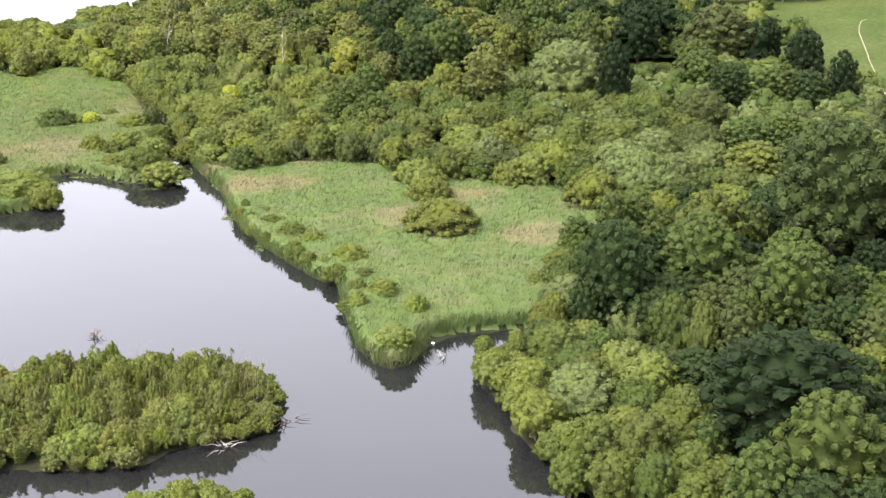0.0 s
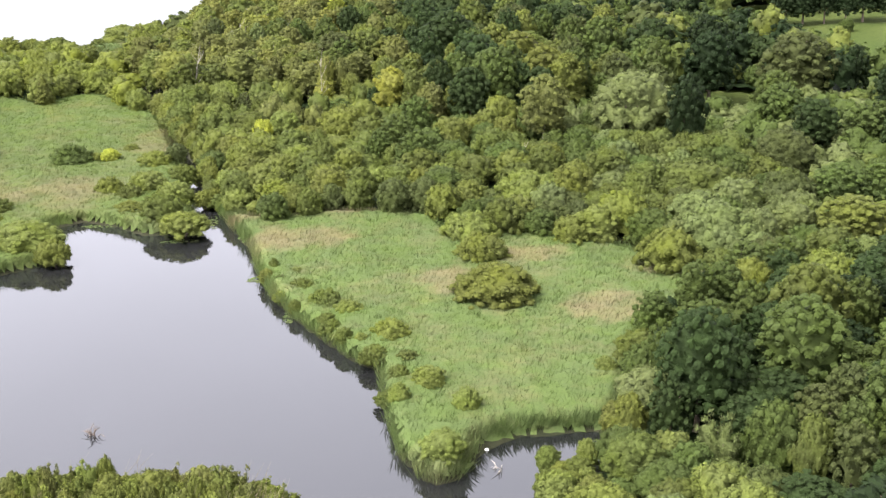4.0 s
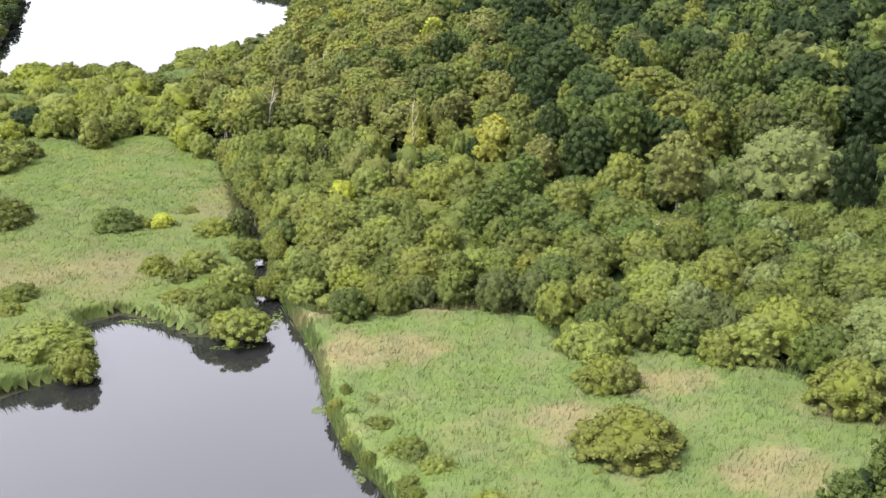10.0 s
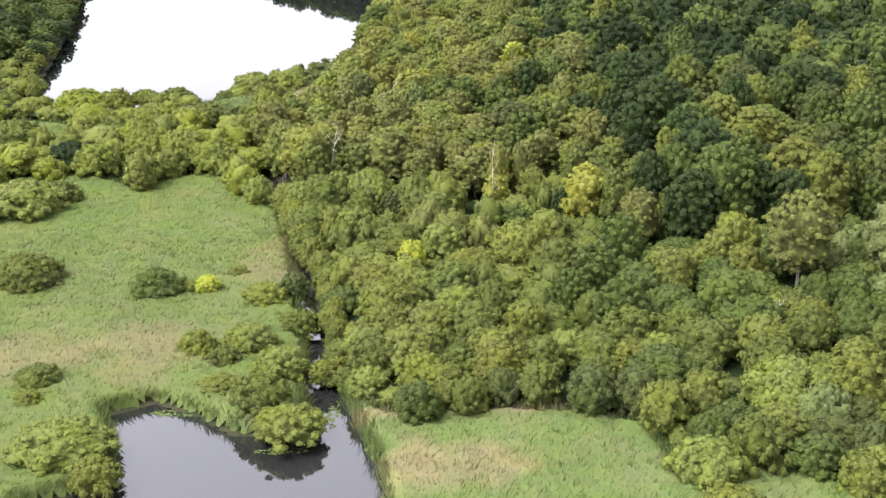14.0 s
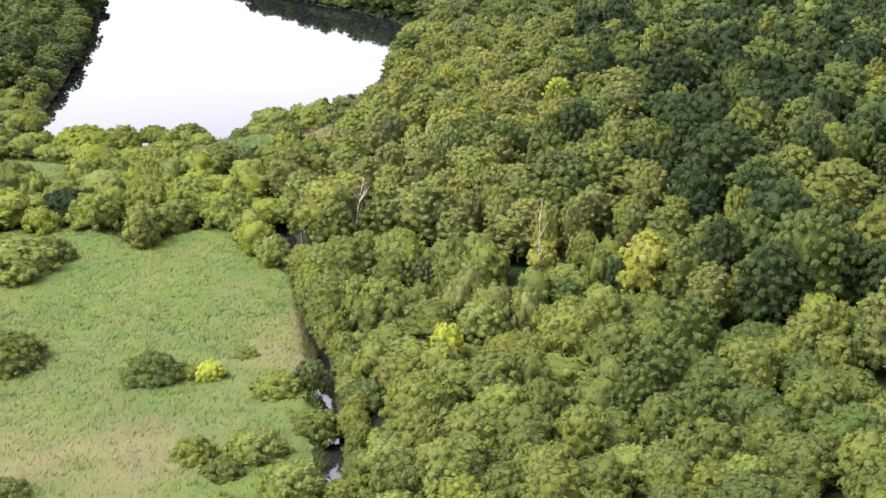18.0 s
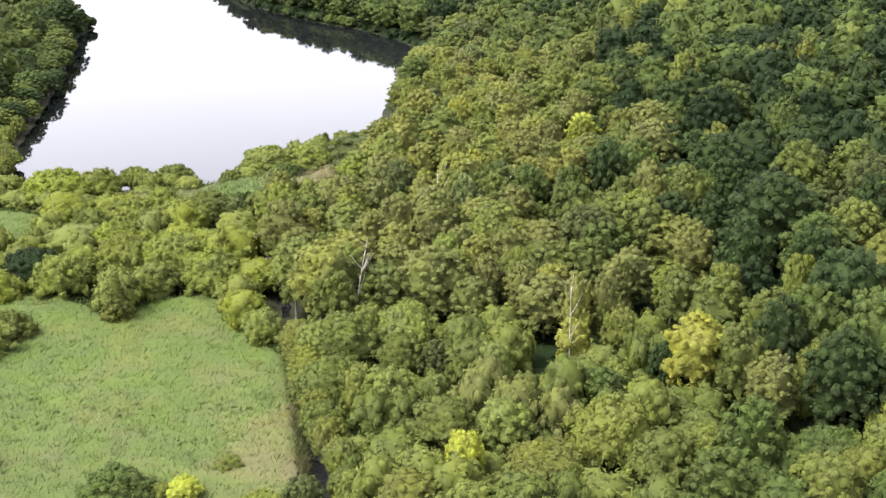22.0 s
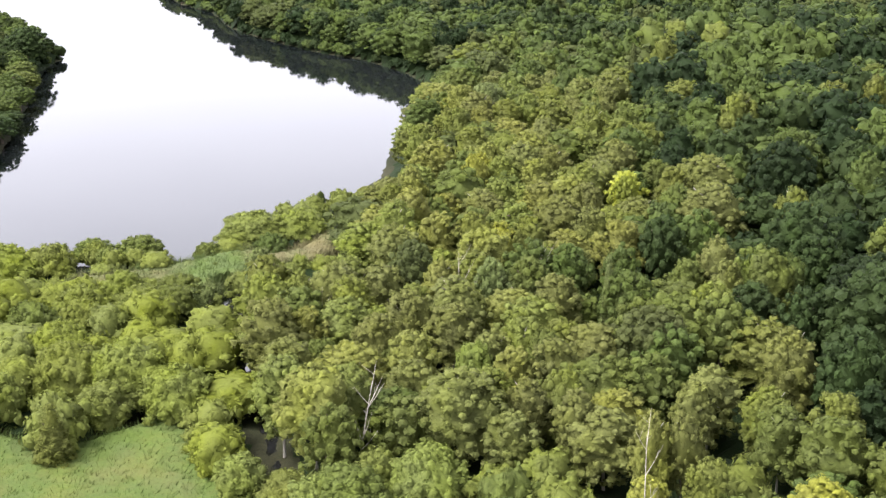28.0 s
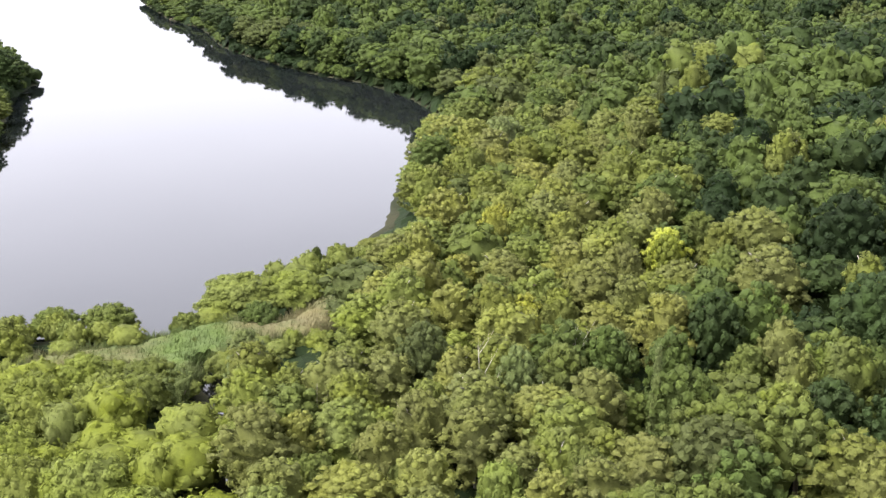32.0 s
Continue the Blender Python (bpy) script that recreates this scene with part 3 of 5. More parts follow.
OAKS_220 = [
    (23.0, 220.6, 7, 2.4, "mid"), (26.1, 225.8, 8, 3.7, "mid"), (88.4, 226.3, 10, 5.0, "mid"), (109.1, 228.7, 12, 3.9, "dark"),
    (109.2, 245.4, 11, 3.0, "dark"), (99.2, 246.4, 14, 7.6, "grey"), (3.3, 251.8, 6, 2.1, "grey"), (85.5, 252.8, 14, 5.5, "dark"),
    (6.3, 253.4, 6, 2.1, "mid"), (41.8, 262.8, 11, 2.1, "lime"), (79.6, 268.0, 14, 6.9, "deep"), (19.7, 273.3, 9, 3.5, "sage"),
    (22.1, 277.2, 10, 4.2, "mid"), (20.7, 279.8, 11, 4.7, "grey"), (27.7, 281.9, 11, 4.1, "sage"), (43.0, 282.8, 14, 6.4, "deep"),
    (20.1, 284.3, 10, 3.5, "sage"), (23.3, 285.4, 10, 5.2, "sage"), (27.4, 285.9, 11, 3.7, "yg")]
OAKS_288 = [
    (43.5, 288.1, 13, 5.7, "dark"), (19.9, 289.6, 11, 3.7, "mid"), (70.7, 294.6, 13, 5.8, "deep"), (65.3, 294.7, 13, 5.4, "deep"),
    (6.5, 295.8, 10, 2.5, "pale"), (10.4, 296.5, 10, 3.0, "sage"), (34.2, 296.9, 11, 3.6, "sage"), (20.2, 297.1, 11, 2.8, "mid"),
    (14.8, 300.0, 10, 3.4, "mid"), (10.9, 301.3, 10, 4.1, "mid"), (25.5, 304.6, 12, 3.3, "deep"), (41.0, 306.1, 13, 5.2, "deep"),
    (29.8, 306.1, 12, 3.8, "mid"), (9.9, 315.5, 10, 3.6, "moss"), (71.1, 324.6, 13, 6.1, "mid"), (24.4, 327.0, 10, 2.4, "lime"),
    (48.0, 337.9, 13, 5.1, "mid"), (27.3, 347.2, 11, 4.4, "mid"), (18.5, 368.0, 10, 4.3, "olive")]
OAKS_374 = [
    (-1.1, 374.1, 9, 4.1, "mid"), (8.9, 380.9, 10, 4.2, "pale"), (4.4, 396.2, 9, 4.5, "sage"), (16.7, 399.7, 10, 4.7, "mid")]
SALLOWS_93 = [
    (34.9, 93.2, 6, 2.3, "mid"), (32.2, 95.2, 5.5, 2.8, "sage"), (29.1, 97.8, 4.5, 2.1, "sage"), (36.0, 99.4, 6.5, 3.1, "sage"),
    (32.1, 101.2, 5.5, 3.2, "sage"), (28.8, 108.0, 5, 2.8, "yg"), (33.7, 110.6, 6, 3.9, "pale"), (40.5, 111.3, 6.5, 3.2, "moss"),
    (38.7, 114.2, 6.5, 3.2, "moss"), (30.0, 115.1, 5, 2.7, "moss"), (48.3, 118.1, 8.5, 2.1, "sage"), (27.1, 119.3, 4.2, 2.1, "moss"),
    (46.5, 122.1, 8, 2.9, "mid"), (37.8, 122.7, 5.5, 2.3, "moss"), (42.0, 122.8, 7, 2.6, "pale"), (36.1, 129.9, 6, 1.9, "olive"),
    (18.4, 149.4, 2.2, 1.9, "sage"), (15.2, 151.1, 2.4, 2.0, "sage"), (17.5, 155.9, 3, 2.7, "yg")]
SALLOWS_158 = [
    (11.3, 158.7, 2.2, 1.7, "sage"), (58.0, 158.8, 7, 2.9, "yg"), (67.5, 159.6, 7, 5.2, "yg"), (13.5, 163.3, 2.6, 2.3, "moss"),
    (30.3, 164.9, 5.4, 5.6, "olive"), (11.2, 166.3, 2.8, 2.7, "sage"), (71.6, 167.8, 7, 3.9, "sage"), (64.5, 168.4, 6, 4.2, "grey"),
    (8.8, 171.5, 2.2, 1.9, "sage"), (52.8, 172.0, 6.5, 4.6, "olive"), (6.6, 174.3, 1.8, 1.4, "grey"), (4.9, 176.1, 2.2, 1.3, "olive"),
    (8.4, 176.6, 1.8, 1.6, "moss"), (66.3, 178.1, 6.5, 3.2, "pale"), (31.2, 178.2, 4.6, 3.8, "olive"), (72.2, 181.2, 6, 3.7, "pale"),
    (43.6, 183.2, 4.5, 3.2, "olive"), (47.0, 183.5, 5.5, 3.7, "moss"), (60.6, 184.0, 7, 4.5, "pale")]
SALLOWS_185 = [
    (30.8, 185.4, 5, 4.0, "moss"), (50.9, 185.7, 7, 4.9, "yg"), (-21.0, 187.1, 3.6, 2.8, "olive"), (67.6, 189.2, 7, 4.2, "pale"),
    (38.2, 191.2, 5, 3.3, "olive"), (-24.9, 191.5, 4.2, 5.4, "moss"), (76.4, 193.5, 6.5, 4.8, "grey"), (-5.5, 195.7, 3.4, 4.2, "moss"),
    (6.4, 197.0, 5, 2.6, "mid"), (32.5, 197.4, 5.5, 2.9, "olive"), (43.6, 197.6, 6, 3.1, "moss"), (46.9, 197.7, 7, 3.9, "olive"),
    (65.0, 198.0, 7, 7.1, "sage"), (11.1, 198.0, 5, 2.2, "sage"), (40.8, 198.1, 6.5, 5.2, "moss"), (26.8, 198.1, 6, 3.1, "grey"),
    (22.4, 198.2, 6, 3.1, "grey"), (14.4, 199.7, 5, 2.2, "grey"), (-8.3, 200.1, 4.5, 3.6, "sage")]
SALLOWS_200 = [
    (17.9, 200.2, 5.5, 2.8, "sage"), (39.7, 200.8, 5, 2.1, "lime"), (-30.7, 201.8, 2.4, 1.9, "yg"), (1.6, 202.8, 3.8, 2.6, "moss"),
    (6.7, 203.6, 5, 3.0, "yg"), (49.1, 203.7, 6, 3.3, "olive"), (-12.7, 204.6, 2.2, 3.1, "olive"), (18.6, 205.9, 5.5, 2.9, "sage"),
    (30.4, 206.2, 5.5, 2.9, "moss"), (-30.7, 206.4, 3, 2.9, "sage"), (54.6, 207.0, 7, 4.1, "sage"), (24.4, 207.1, 5.5, 3.2, "sage"),
    (-2.9, 207.1, 3, 1.9, "olive"), (5.6, 207.6, 6, 3.6, "moss"), (-7.0, 207.6, 4, 3.4, "moss"), (81.8, 208.2, 8, 5.1, "grey"),
    (41.0, 208.7, 6.5, 3.4, "olive"), (35.4, 208.8, 6, 3.9, "sage"), (-13.1, 210.4, 3, 2.4, "sage")]
SALLOWS_210 = [
    (46.1, 210.7, 6.5, 3.2, "sage"), (0.8, 210.9, 4.2, 2.9, "moss"), (12.5, 210.9, 5.5, 2.6, "sage"), (-16.2, 213.3, 3.4, 2.5, "yg"),
    (74.8, 213.4, 7, 4.3, "sage"), (-10.8, 214.0, 3.8, 3.5, "moss"), (17.7, 214.4, 6, 2.9, "olive"), (-6.1, 219.2, 3.4, 3.0, "sage"),
    (14.4, 219.9, 6, 2.4, "sage"), (40.1, 220.1, 7, 3.7, "sage"), (3.5, 221.1, 6, 4.4, "olive"), (10.3, 224.3, 6.5, 3.7, "sage"),
    (-1.6, 224.8, 3.6, 3.1, "mid"), (34.8, 226.3, 7.5, 3.8, "olive"), (-10.8, 226.7, 3.2, 3.3, "yg"), (-7.4, 229.0, 4, 2.1, "grey"),
    (-23.2, 230.0, 3.8, 3.9, "mid"), (-17.5, 230.1, 3, 2.0, "bright"), (-19.5, 230.2, 2.4, 1.5, "olive")]
SALLOWS_230 = [
    (-32.3, 230.8, 1.4, 1.2, "lime"), (22.7, 231.9, 6.5, 3.6, "sage"), (-39.0, 233.3, 4.6, 5.1, "sage"), (-14.7, 235.1, 2.2, 1.9, "olive"),
    (44.4, 236.6, 8, 4.0, "yg"), (18.8, 237.0, 7, 5.1, "yg"), (9.4, 239.0, 6, 3.4, "moss"), (4.3, 239.2, 6, 4.1, "sage"),
    (-1.4, 245.6, 6, 4.2, "moss"), (39.2, 245.6, 9, 3.9, "olive"), (-3.8, 246.1, 6, 2.8, "yg"), (-6.2, 247.9, 6, 4.3, "sage"),
    (8.9, 250.7, 6.5, 2.8, "moss"), (6.7, 251.2, 6.5, 3.6, "sage"), (-0.2, 253.4, 6, 3.0, "sage"), (-8.6, 256.8, 6, 3.1, "moss"),
    (-6.0, 257.6, 6.5, 4.5, "sage"), (-0.1, 259.9, 6.5, 4.6, "moss"), (-4.2, 261.6, 6, 3.2, "moss")]
SALLOWS_262 = [
    (-15.1, 262.8, 5, 2.8, "moss"), (0.6, 262.9, 6, 3.2, "moss"), (11.6, 270.7, 9, 3.0, "olive"), (-40.0, 276.7, 6, 4.2, "yg"),
    (-29.4, 276.7, 5, 3.3, "olive"), (-23.1, 278.3, 6, 4.5, "yg"), (4.4, 278.7, 8, 2.8, "moss"), (11.0, 279.0, 9, 2.8, "sage"),
    (-28.7, 282.4, 6.5, 5.5, "yg"), (-34.2, 282.4, 6.5, 4.9, "yg"), (-3.3, 282.6, 7, 2.5, "sage"), (-10.2, 282.6, 7, 2.8, "sage"),
    (-36.5, 288.7, 6, 4.4, "lime"), (-41.7, 296.5, 5, 4.0, "sage"), (-37.4, 301.5, 5, 4.1, "yg"), (-31.2, 301.5, 5, 4.1, "olive"),
    (-27.5, 301.7, 5, 3.5, "sage"), (-24.8, 302.4, 5, 2.6, "pale"), (-27.6, 304.6, 5, 3.5, "sage")]
SALLOWS_312 = [
    (-50.3, 312.7, 5.5, 6.2, "lime"), (-44.9, 314.8, 5, 4.1, "yg"), (-27.1, 321.4, 3, 2.3, "sage"), (-41.6, 322.7, 3.4, 3.4, "sage"),
    (-35.9, 323.2, 3.4, 3.7, "sage"), (-22.5, 328.3, 4.6, 5.6, "moss"), (-16.7, 330.1, 4.4, 4.8, "yg")]
BIRCHES_242 = [
    (33.8, 242.5, 9, 3.3, "brown"), (27.7, 247.5, 11, 3.7, "yellow"), (16.9, 254.4, 7.5, 2.3, "yellow"), (36.6, 255.8, 10, 3.7, "sage"),
    (21.7, 256.1, 8, 2.3, "olive"), (17.6, 258.9, 10.5, 2.2, "gold"), (59.5, 261.6, 12, 4.6, "sage"), (33.4, 263.5, 10, 3.1, "olive"),
    (7.1, 264.1, 8, 3.0, "brown"), (12.6, 266.1, 9, 2.6, "brown"), (22.7, 267.5, 9, 2.7, "brown"), (54.2, 270.4, 12, 6.0, "olive"),
    (32.0, 274.2, 11, 3.5, "brown"), (-9.6, 274.6, 7, 2.9, "olive"), (-1.4, 274.7, 8, 3.4, "brown"), (11.6, 277.1, 9, 3.3, "brown"),
    (31.1, 278.6, 10, 5.0, "olive"), (6.0, 281.1, 8, 3.3, "brown"), (-4.7, 283.7, 9, 3.1, "brown")]
BIRCHES_285 = [
    (2.6, 285.7, 9, 3.5, "brown"), (2.7, 290.2, 10, 4.5, "brown"), (-1.5, 291.3, 9, 2.9, "olive"), (34.5, 292.7, 12, 3.4, "sage"),
    (-13.8, 293.4, 8, 2.1, "yg"), (30.3, 293.6, 11, 2.5, "brown"), (36.6, 294.2, 11, 2.8, "mid"), (-13.2, 294.8, 9, 2.6, "yg"),
    (-4.9, 297.3, 9, 3.6, "brown"), (-8.2, 298.8, 9, 3.5, "olive"), (30.4, 299.6, 11, 3.1, "brown"), (-18.2, 301.0, 8, 2.1, "pale"),
    (58.1, 302.9, 13, 4.6, "sage"), (-18.2, 303.0, 9, 2.4, "pale"), (-3.8, 306.8, 10, 4.2, "brown"), (8.2, 307.7, 9, 2.1, "yellow"),
    (-2.4, 309.4, 9, 2.9, "gold"), (8.0, 311.1, 9, 2.8, "yellow"), (1.2, 311.5, 10, 3.5, "gold")]
BIRCHES_317 = [
    (15.3, 317.8, 10, 4.5, "brown"), (-2.9, 321.9, 9, 3.1, "gold"), (24.7, 328.7, 10, 1.9, "bright"), (19.8, 331.6, 10, 4.0, "olive"),
    (35.2, 332.4, 11, 5.5, "brown"), (21.4, 334.6, 10, 4.0, "brown"), (13.8, 334.6, 10, 3.3, "gold"), (6.7, 337.0, 10, 2.3, "yellow"),
    (0.4, 344.0, 10, 4.3, "gold"), (10.0, 349.4, 10, 3.7, "olive"), (6.0, 352.7, 10, 4.0, "olive"), (40.1, 377.5, 11, 5.2, "olive"),
    (28.8, 383.1, 11, 4.4, "brown")]
SPIRES_289 = [
    (17.6, 289.2, 10, 1.3, "pale"), (18.3, 293.0, 11, 1.3, "pale")]
BROADLEAF = [
    (89.7, 266.9, 14, 5.5, "dark"), (63.8, 246.3, 9, 2.7, "mid"), (-82.6, 439.1, 9, 5.0, "deep"), (30.3, 233.0, 9, 3.5, "mid"),
    (25.1, 249.9, 7, 1.7, "deep"), (19.0, 245.7, 6, 2.8, "mid"), (44.6, 328.8, 14, 5.2, "dark")]
BROADLEAF_B = [
    (70.8, 221.1, 14, 3.6, "dark"), (111.4, 234.7, 10, 3.8, "deep"), (91.0, 236.0, 10, 4.3, "mid")]
POPLAR = [
    (73.6, 142.9, 20, 8.3, "muted")]
CONIC = [
    (-31.9, 268.6, 6.5, 2.4, "olive"), (34.5, 396.3, 13, 2.0, "grey")]
WILLOW = [
    (62.7, 110.9, 6, 2.6, "yg"), (35.6, 132.4, 4, 1.8, "olive"), (64.8, 229.6, 13, 7.8, "pale"), (60.5, 176.6, 8, 5.9, "pale"),
    (53.2, 180.2, 6, 3.8, "mid")]
WILLOW_B = [
    (19.0, 128.8, 3.6, 2.5, "moss"), (22.5, 137.5, 3.4, 1.7, "moss"), (19.8, 143.3, 3.1, 2.1, "moss"), (16.4, 140.1, 3.1, 1.3, "moss"),
    (37.8, 144.6, 2.4, 1.7, "moss"), (-42.2, 263.7, 4.2, 3.3, "sage")]
WILLOW_C = [
    (-46.1, 259.5, 5.5, 6.7, "moss"), (-44.7, 281.0, 5, 4.7, "dark"), (-55.6, 290.7, 6, 5.9, "sage")]
WILLOW_D = [
    (5.9, 232.5, 6.5, 1.5, "bright"), (-19.6, 323.0, 3.6, 2.8, "mid"), (-15.2, 342.2, 3.2, 0.8, "mid"), (-11.8, 324.0, 2.6, 0.8, "yg"),
    (-35.9, 295.3, 6, 2.9, "yg"), (-34.2, 306.1, 5, 3.1, "yg")]
BIRCH = [
    (20.4, 259.9, 10, 2.2, "brown"), (50.0, 228.9, 13, 5.0, "brown"), (47.2, 228.1, 12, 4.8, "brown"), (40.1, 260.9, 12, 1.9, "yg"),
    (8.6, 268.4, 9, 2.7, "brown"), (33.2, 316.4, 12, 5.2, "brown"), (5.6, 333.5, 11, 2.4, "yellow")]
BIRCH_B = [
    (8.7, 375.4, 11, 2.7, "pale"), (5.5, 273.2, 8, 3.2, "olive"), (20.9, 305.6, 11, 3.7, "gold"), (-7.9, 313.3, 8, 4.3, "yg"),
    (27.0, 373.6, 11, 2.8, "brown")]


for kind, rows in (("broadleaf", OAKS_87), ("broadleaf", OAKS_220), ("broadleaf", OAKS_288), ("broadleaf", OAKS_374), ("willow", SALLOWS_93), ("willow", SALLOWS_158),
                   ("willow", SALLOWS_185), ("willow", SALLOWS_200), ("willow", SALLOWS_210), ("willow", SALLOWS_230), ("willow", SALLOWS_262), ("willow", SALLOWS_312),
                   ("birch", BIRCHES_242), ("birch", BIRCHES_285), ("birch", BIRCHES_317), ("conic", SPIRES_289)):
    for x, y, h, r, colour in rows:
        plant(kind, x, y, h, r, colour)
for kind, rows in (("broadleaf", BROADLEAF), ("broadleaf", BROADLEAF_B), ("poplar", POPLAR), ("conic", CONIC), ("willow", WILLOW), ("willow", WILLOW_B), ("willow", WILLOW_C),
                   ("willow", WILLOW_D), ("birch", BIRCH), ("birch", BIRCH_B)):
    for x, y, h, r, colour in rows:
        if free(x, y, 0.8):
            plant(kind, x, y, h, r, colour)


# ---- island and bank shrubs ----
def scrub(poly, tries, gap, hs, rs, colours, edge=0.6, kind="willow"):
    """Bushes packed over an outline."""
    xs, ys = [p[0] for p in poly], [p[1] for p in poly]
    for _ in range(tries):
        x, y = RNG.uniform(max(min(xs), -34), max(xs)), RNG.uniform(min(ys), max(ys))
        r = RNG.uniform(*rs)
        if near(poly, x, y, -edge) and free(x, y, gap):
            depth = -float(signed(poly, np.array(x), np.array(y)))
            h = RNG.uniform(*hs) * min(1.0, 0.33 + 0.15 * depth) * (1 + 0.22 * float(wave(x, y, 0.45, 1.3)))
            plant(kind if RNG.random() < 0.3 else "shrub" if RNG.random() < 0.55 else "willow", x, y, h, min(r, 0.8 * h), colours[RNG.integers(len(colours))])


def near(poly, x, y, d):
    return bool(signed(poly, np.array(x, float), np.array(y, float)) < d)


scrub(ISLAND, 1900, 0.7, (3.0, 5.6), (1.1, 2.3), ("brown", "olive", "brown", "moss", "gold", "olive", "yg"), 0.2, "upright")
scrub(ISLET, 200, 0.8, (2.4, 3.4), (1.4, 2.0), ("yg", "moss"), 0.9)
def bank_bushes(line, each, out, hs, rs, gap, colours):
    """Bushes along a shore."""
    for (x1, y1), (x2, y2) in zip(line, line[1:]):
        for k in range(int(math.hypot(x2 - x1, y2 - y1) / each)):
            u = RNG.random()
            x, y, r = x1 + (x2 - x1) * u + RNG.uniform(*out), y1 + (y2 - y1) * u + RNG.normal(0, 0.5), RNG.uniform(*rs)
            if free(x, y, gap) and float(shore(np.array(x), np.array(y))) > 0.2:
                plant("willow", x, y, RNG.uniform(*hs), r, colours[RNG.integers(len(colours))])


bank_bushes(BANK, 1.1, (0.2, 2.6), (1.5, 2.4), (0.8, 1.7), 1.25, ("sage", "moss", "olive", "sage"))
bank_bushes([(27.5, 127), (26, 120), (27.5, 116), (27, 110), (29, 103.5), (31, 97), (37, 84)], 0.4, (0.4, 4.0), (2.2, 3.8), (1.2, 2.2), 0.62, ("sage", "moss", "olive"))


for k in range(52):
    y = 206 + 58 * k / 52
    centre = np.interp(y, (206, 219, 232, 246, 258, 264), (-3.2, -4.8, -6.2, -8.9, -11.6, -13.2))
    x, r = centre + (RNG.uniform(1.9, 2.9) if y < 238 else RNG.uniform(0.9, 1.6)), RNG.uniform(1.3, 2.1) if y < 238 else RNG.uniform(2.0, 2.9)
    if free(x, y, 0.7):
        plant("willow", x, y, RNG.uniform(2.4, 3.6) if y < 230 else RNG.uniform(3.4, 4.8), r, ("olive", "olive", "sage")[RNG.integers(3)])

scrub(MARSH_LAKE, 60, 1.3, (1.8, 2.6), (0.9, 1.5), ("olive", "moss", "sage"), 1.0)
# willow scrub on the near bank, between its trees
for x, y, h, r, colour in ((31, 108, 4.2, 2.6, "sage"), (36, 104, 4.6, 2.8, "olive"), (38, 92, 4.4, 2.7, "sage"), (41, 88, 4.8, 2.9, "olive"),
                           (34, 98, 4.0, 2.4, "moss"), (39.5, 97, 4.6, 2.6, "sage"), (33, 113, 4.0, 2.2, "olive"), (44, 92, 5.0, 2.8, "olive"),
                           (88, 267, 5.0, 3.2, "mid"), (93, 264.5, 5.5, 3.4, "sage"), (98, 262, 5.0, 3.2, "mid"), (83.5, 266, 5.0, 3.0, "mid")):
    if free(x, y, 0.55):
        plant("willow", x, y, h, r, colour)
# dark trees closing the meadow
for k in range(13):
    plant("broadleaf", 126 + 4.2 * k + RNG.uniform(-1, 1), 317 - 0.75 * k + RNG.uniform(-1, 1), RNG.uniform(8, 11), RNG.uniform(3.2, 4.4), "dark")
plant("willow", 135, 306, 3.2, 2.0, "mid")


# ---- woods between the landmark trees ----
def in_view(x, y):
    """The stretch of the plan that the flight overlooks."""
    west = np.interp(y, (88, 180, 240, 330, 450, 550), (-22, -34, -50, -80, -118, -128))
    east = np.interp(y, (88, 360, 450, 550), (68, 171, 126, 126))
    return west < x < east and 78 < y < 552


def edge_of_lake(x, y):
    return 298 < y < 352 and x < 4 and float(shore(np.array(x), np.array(y))) < 14


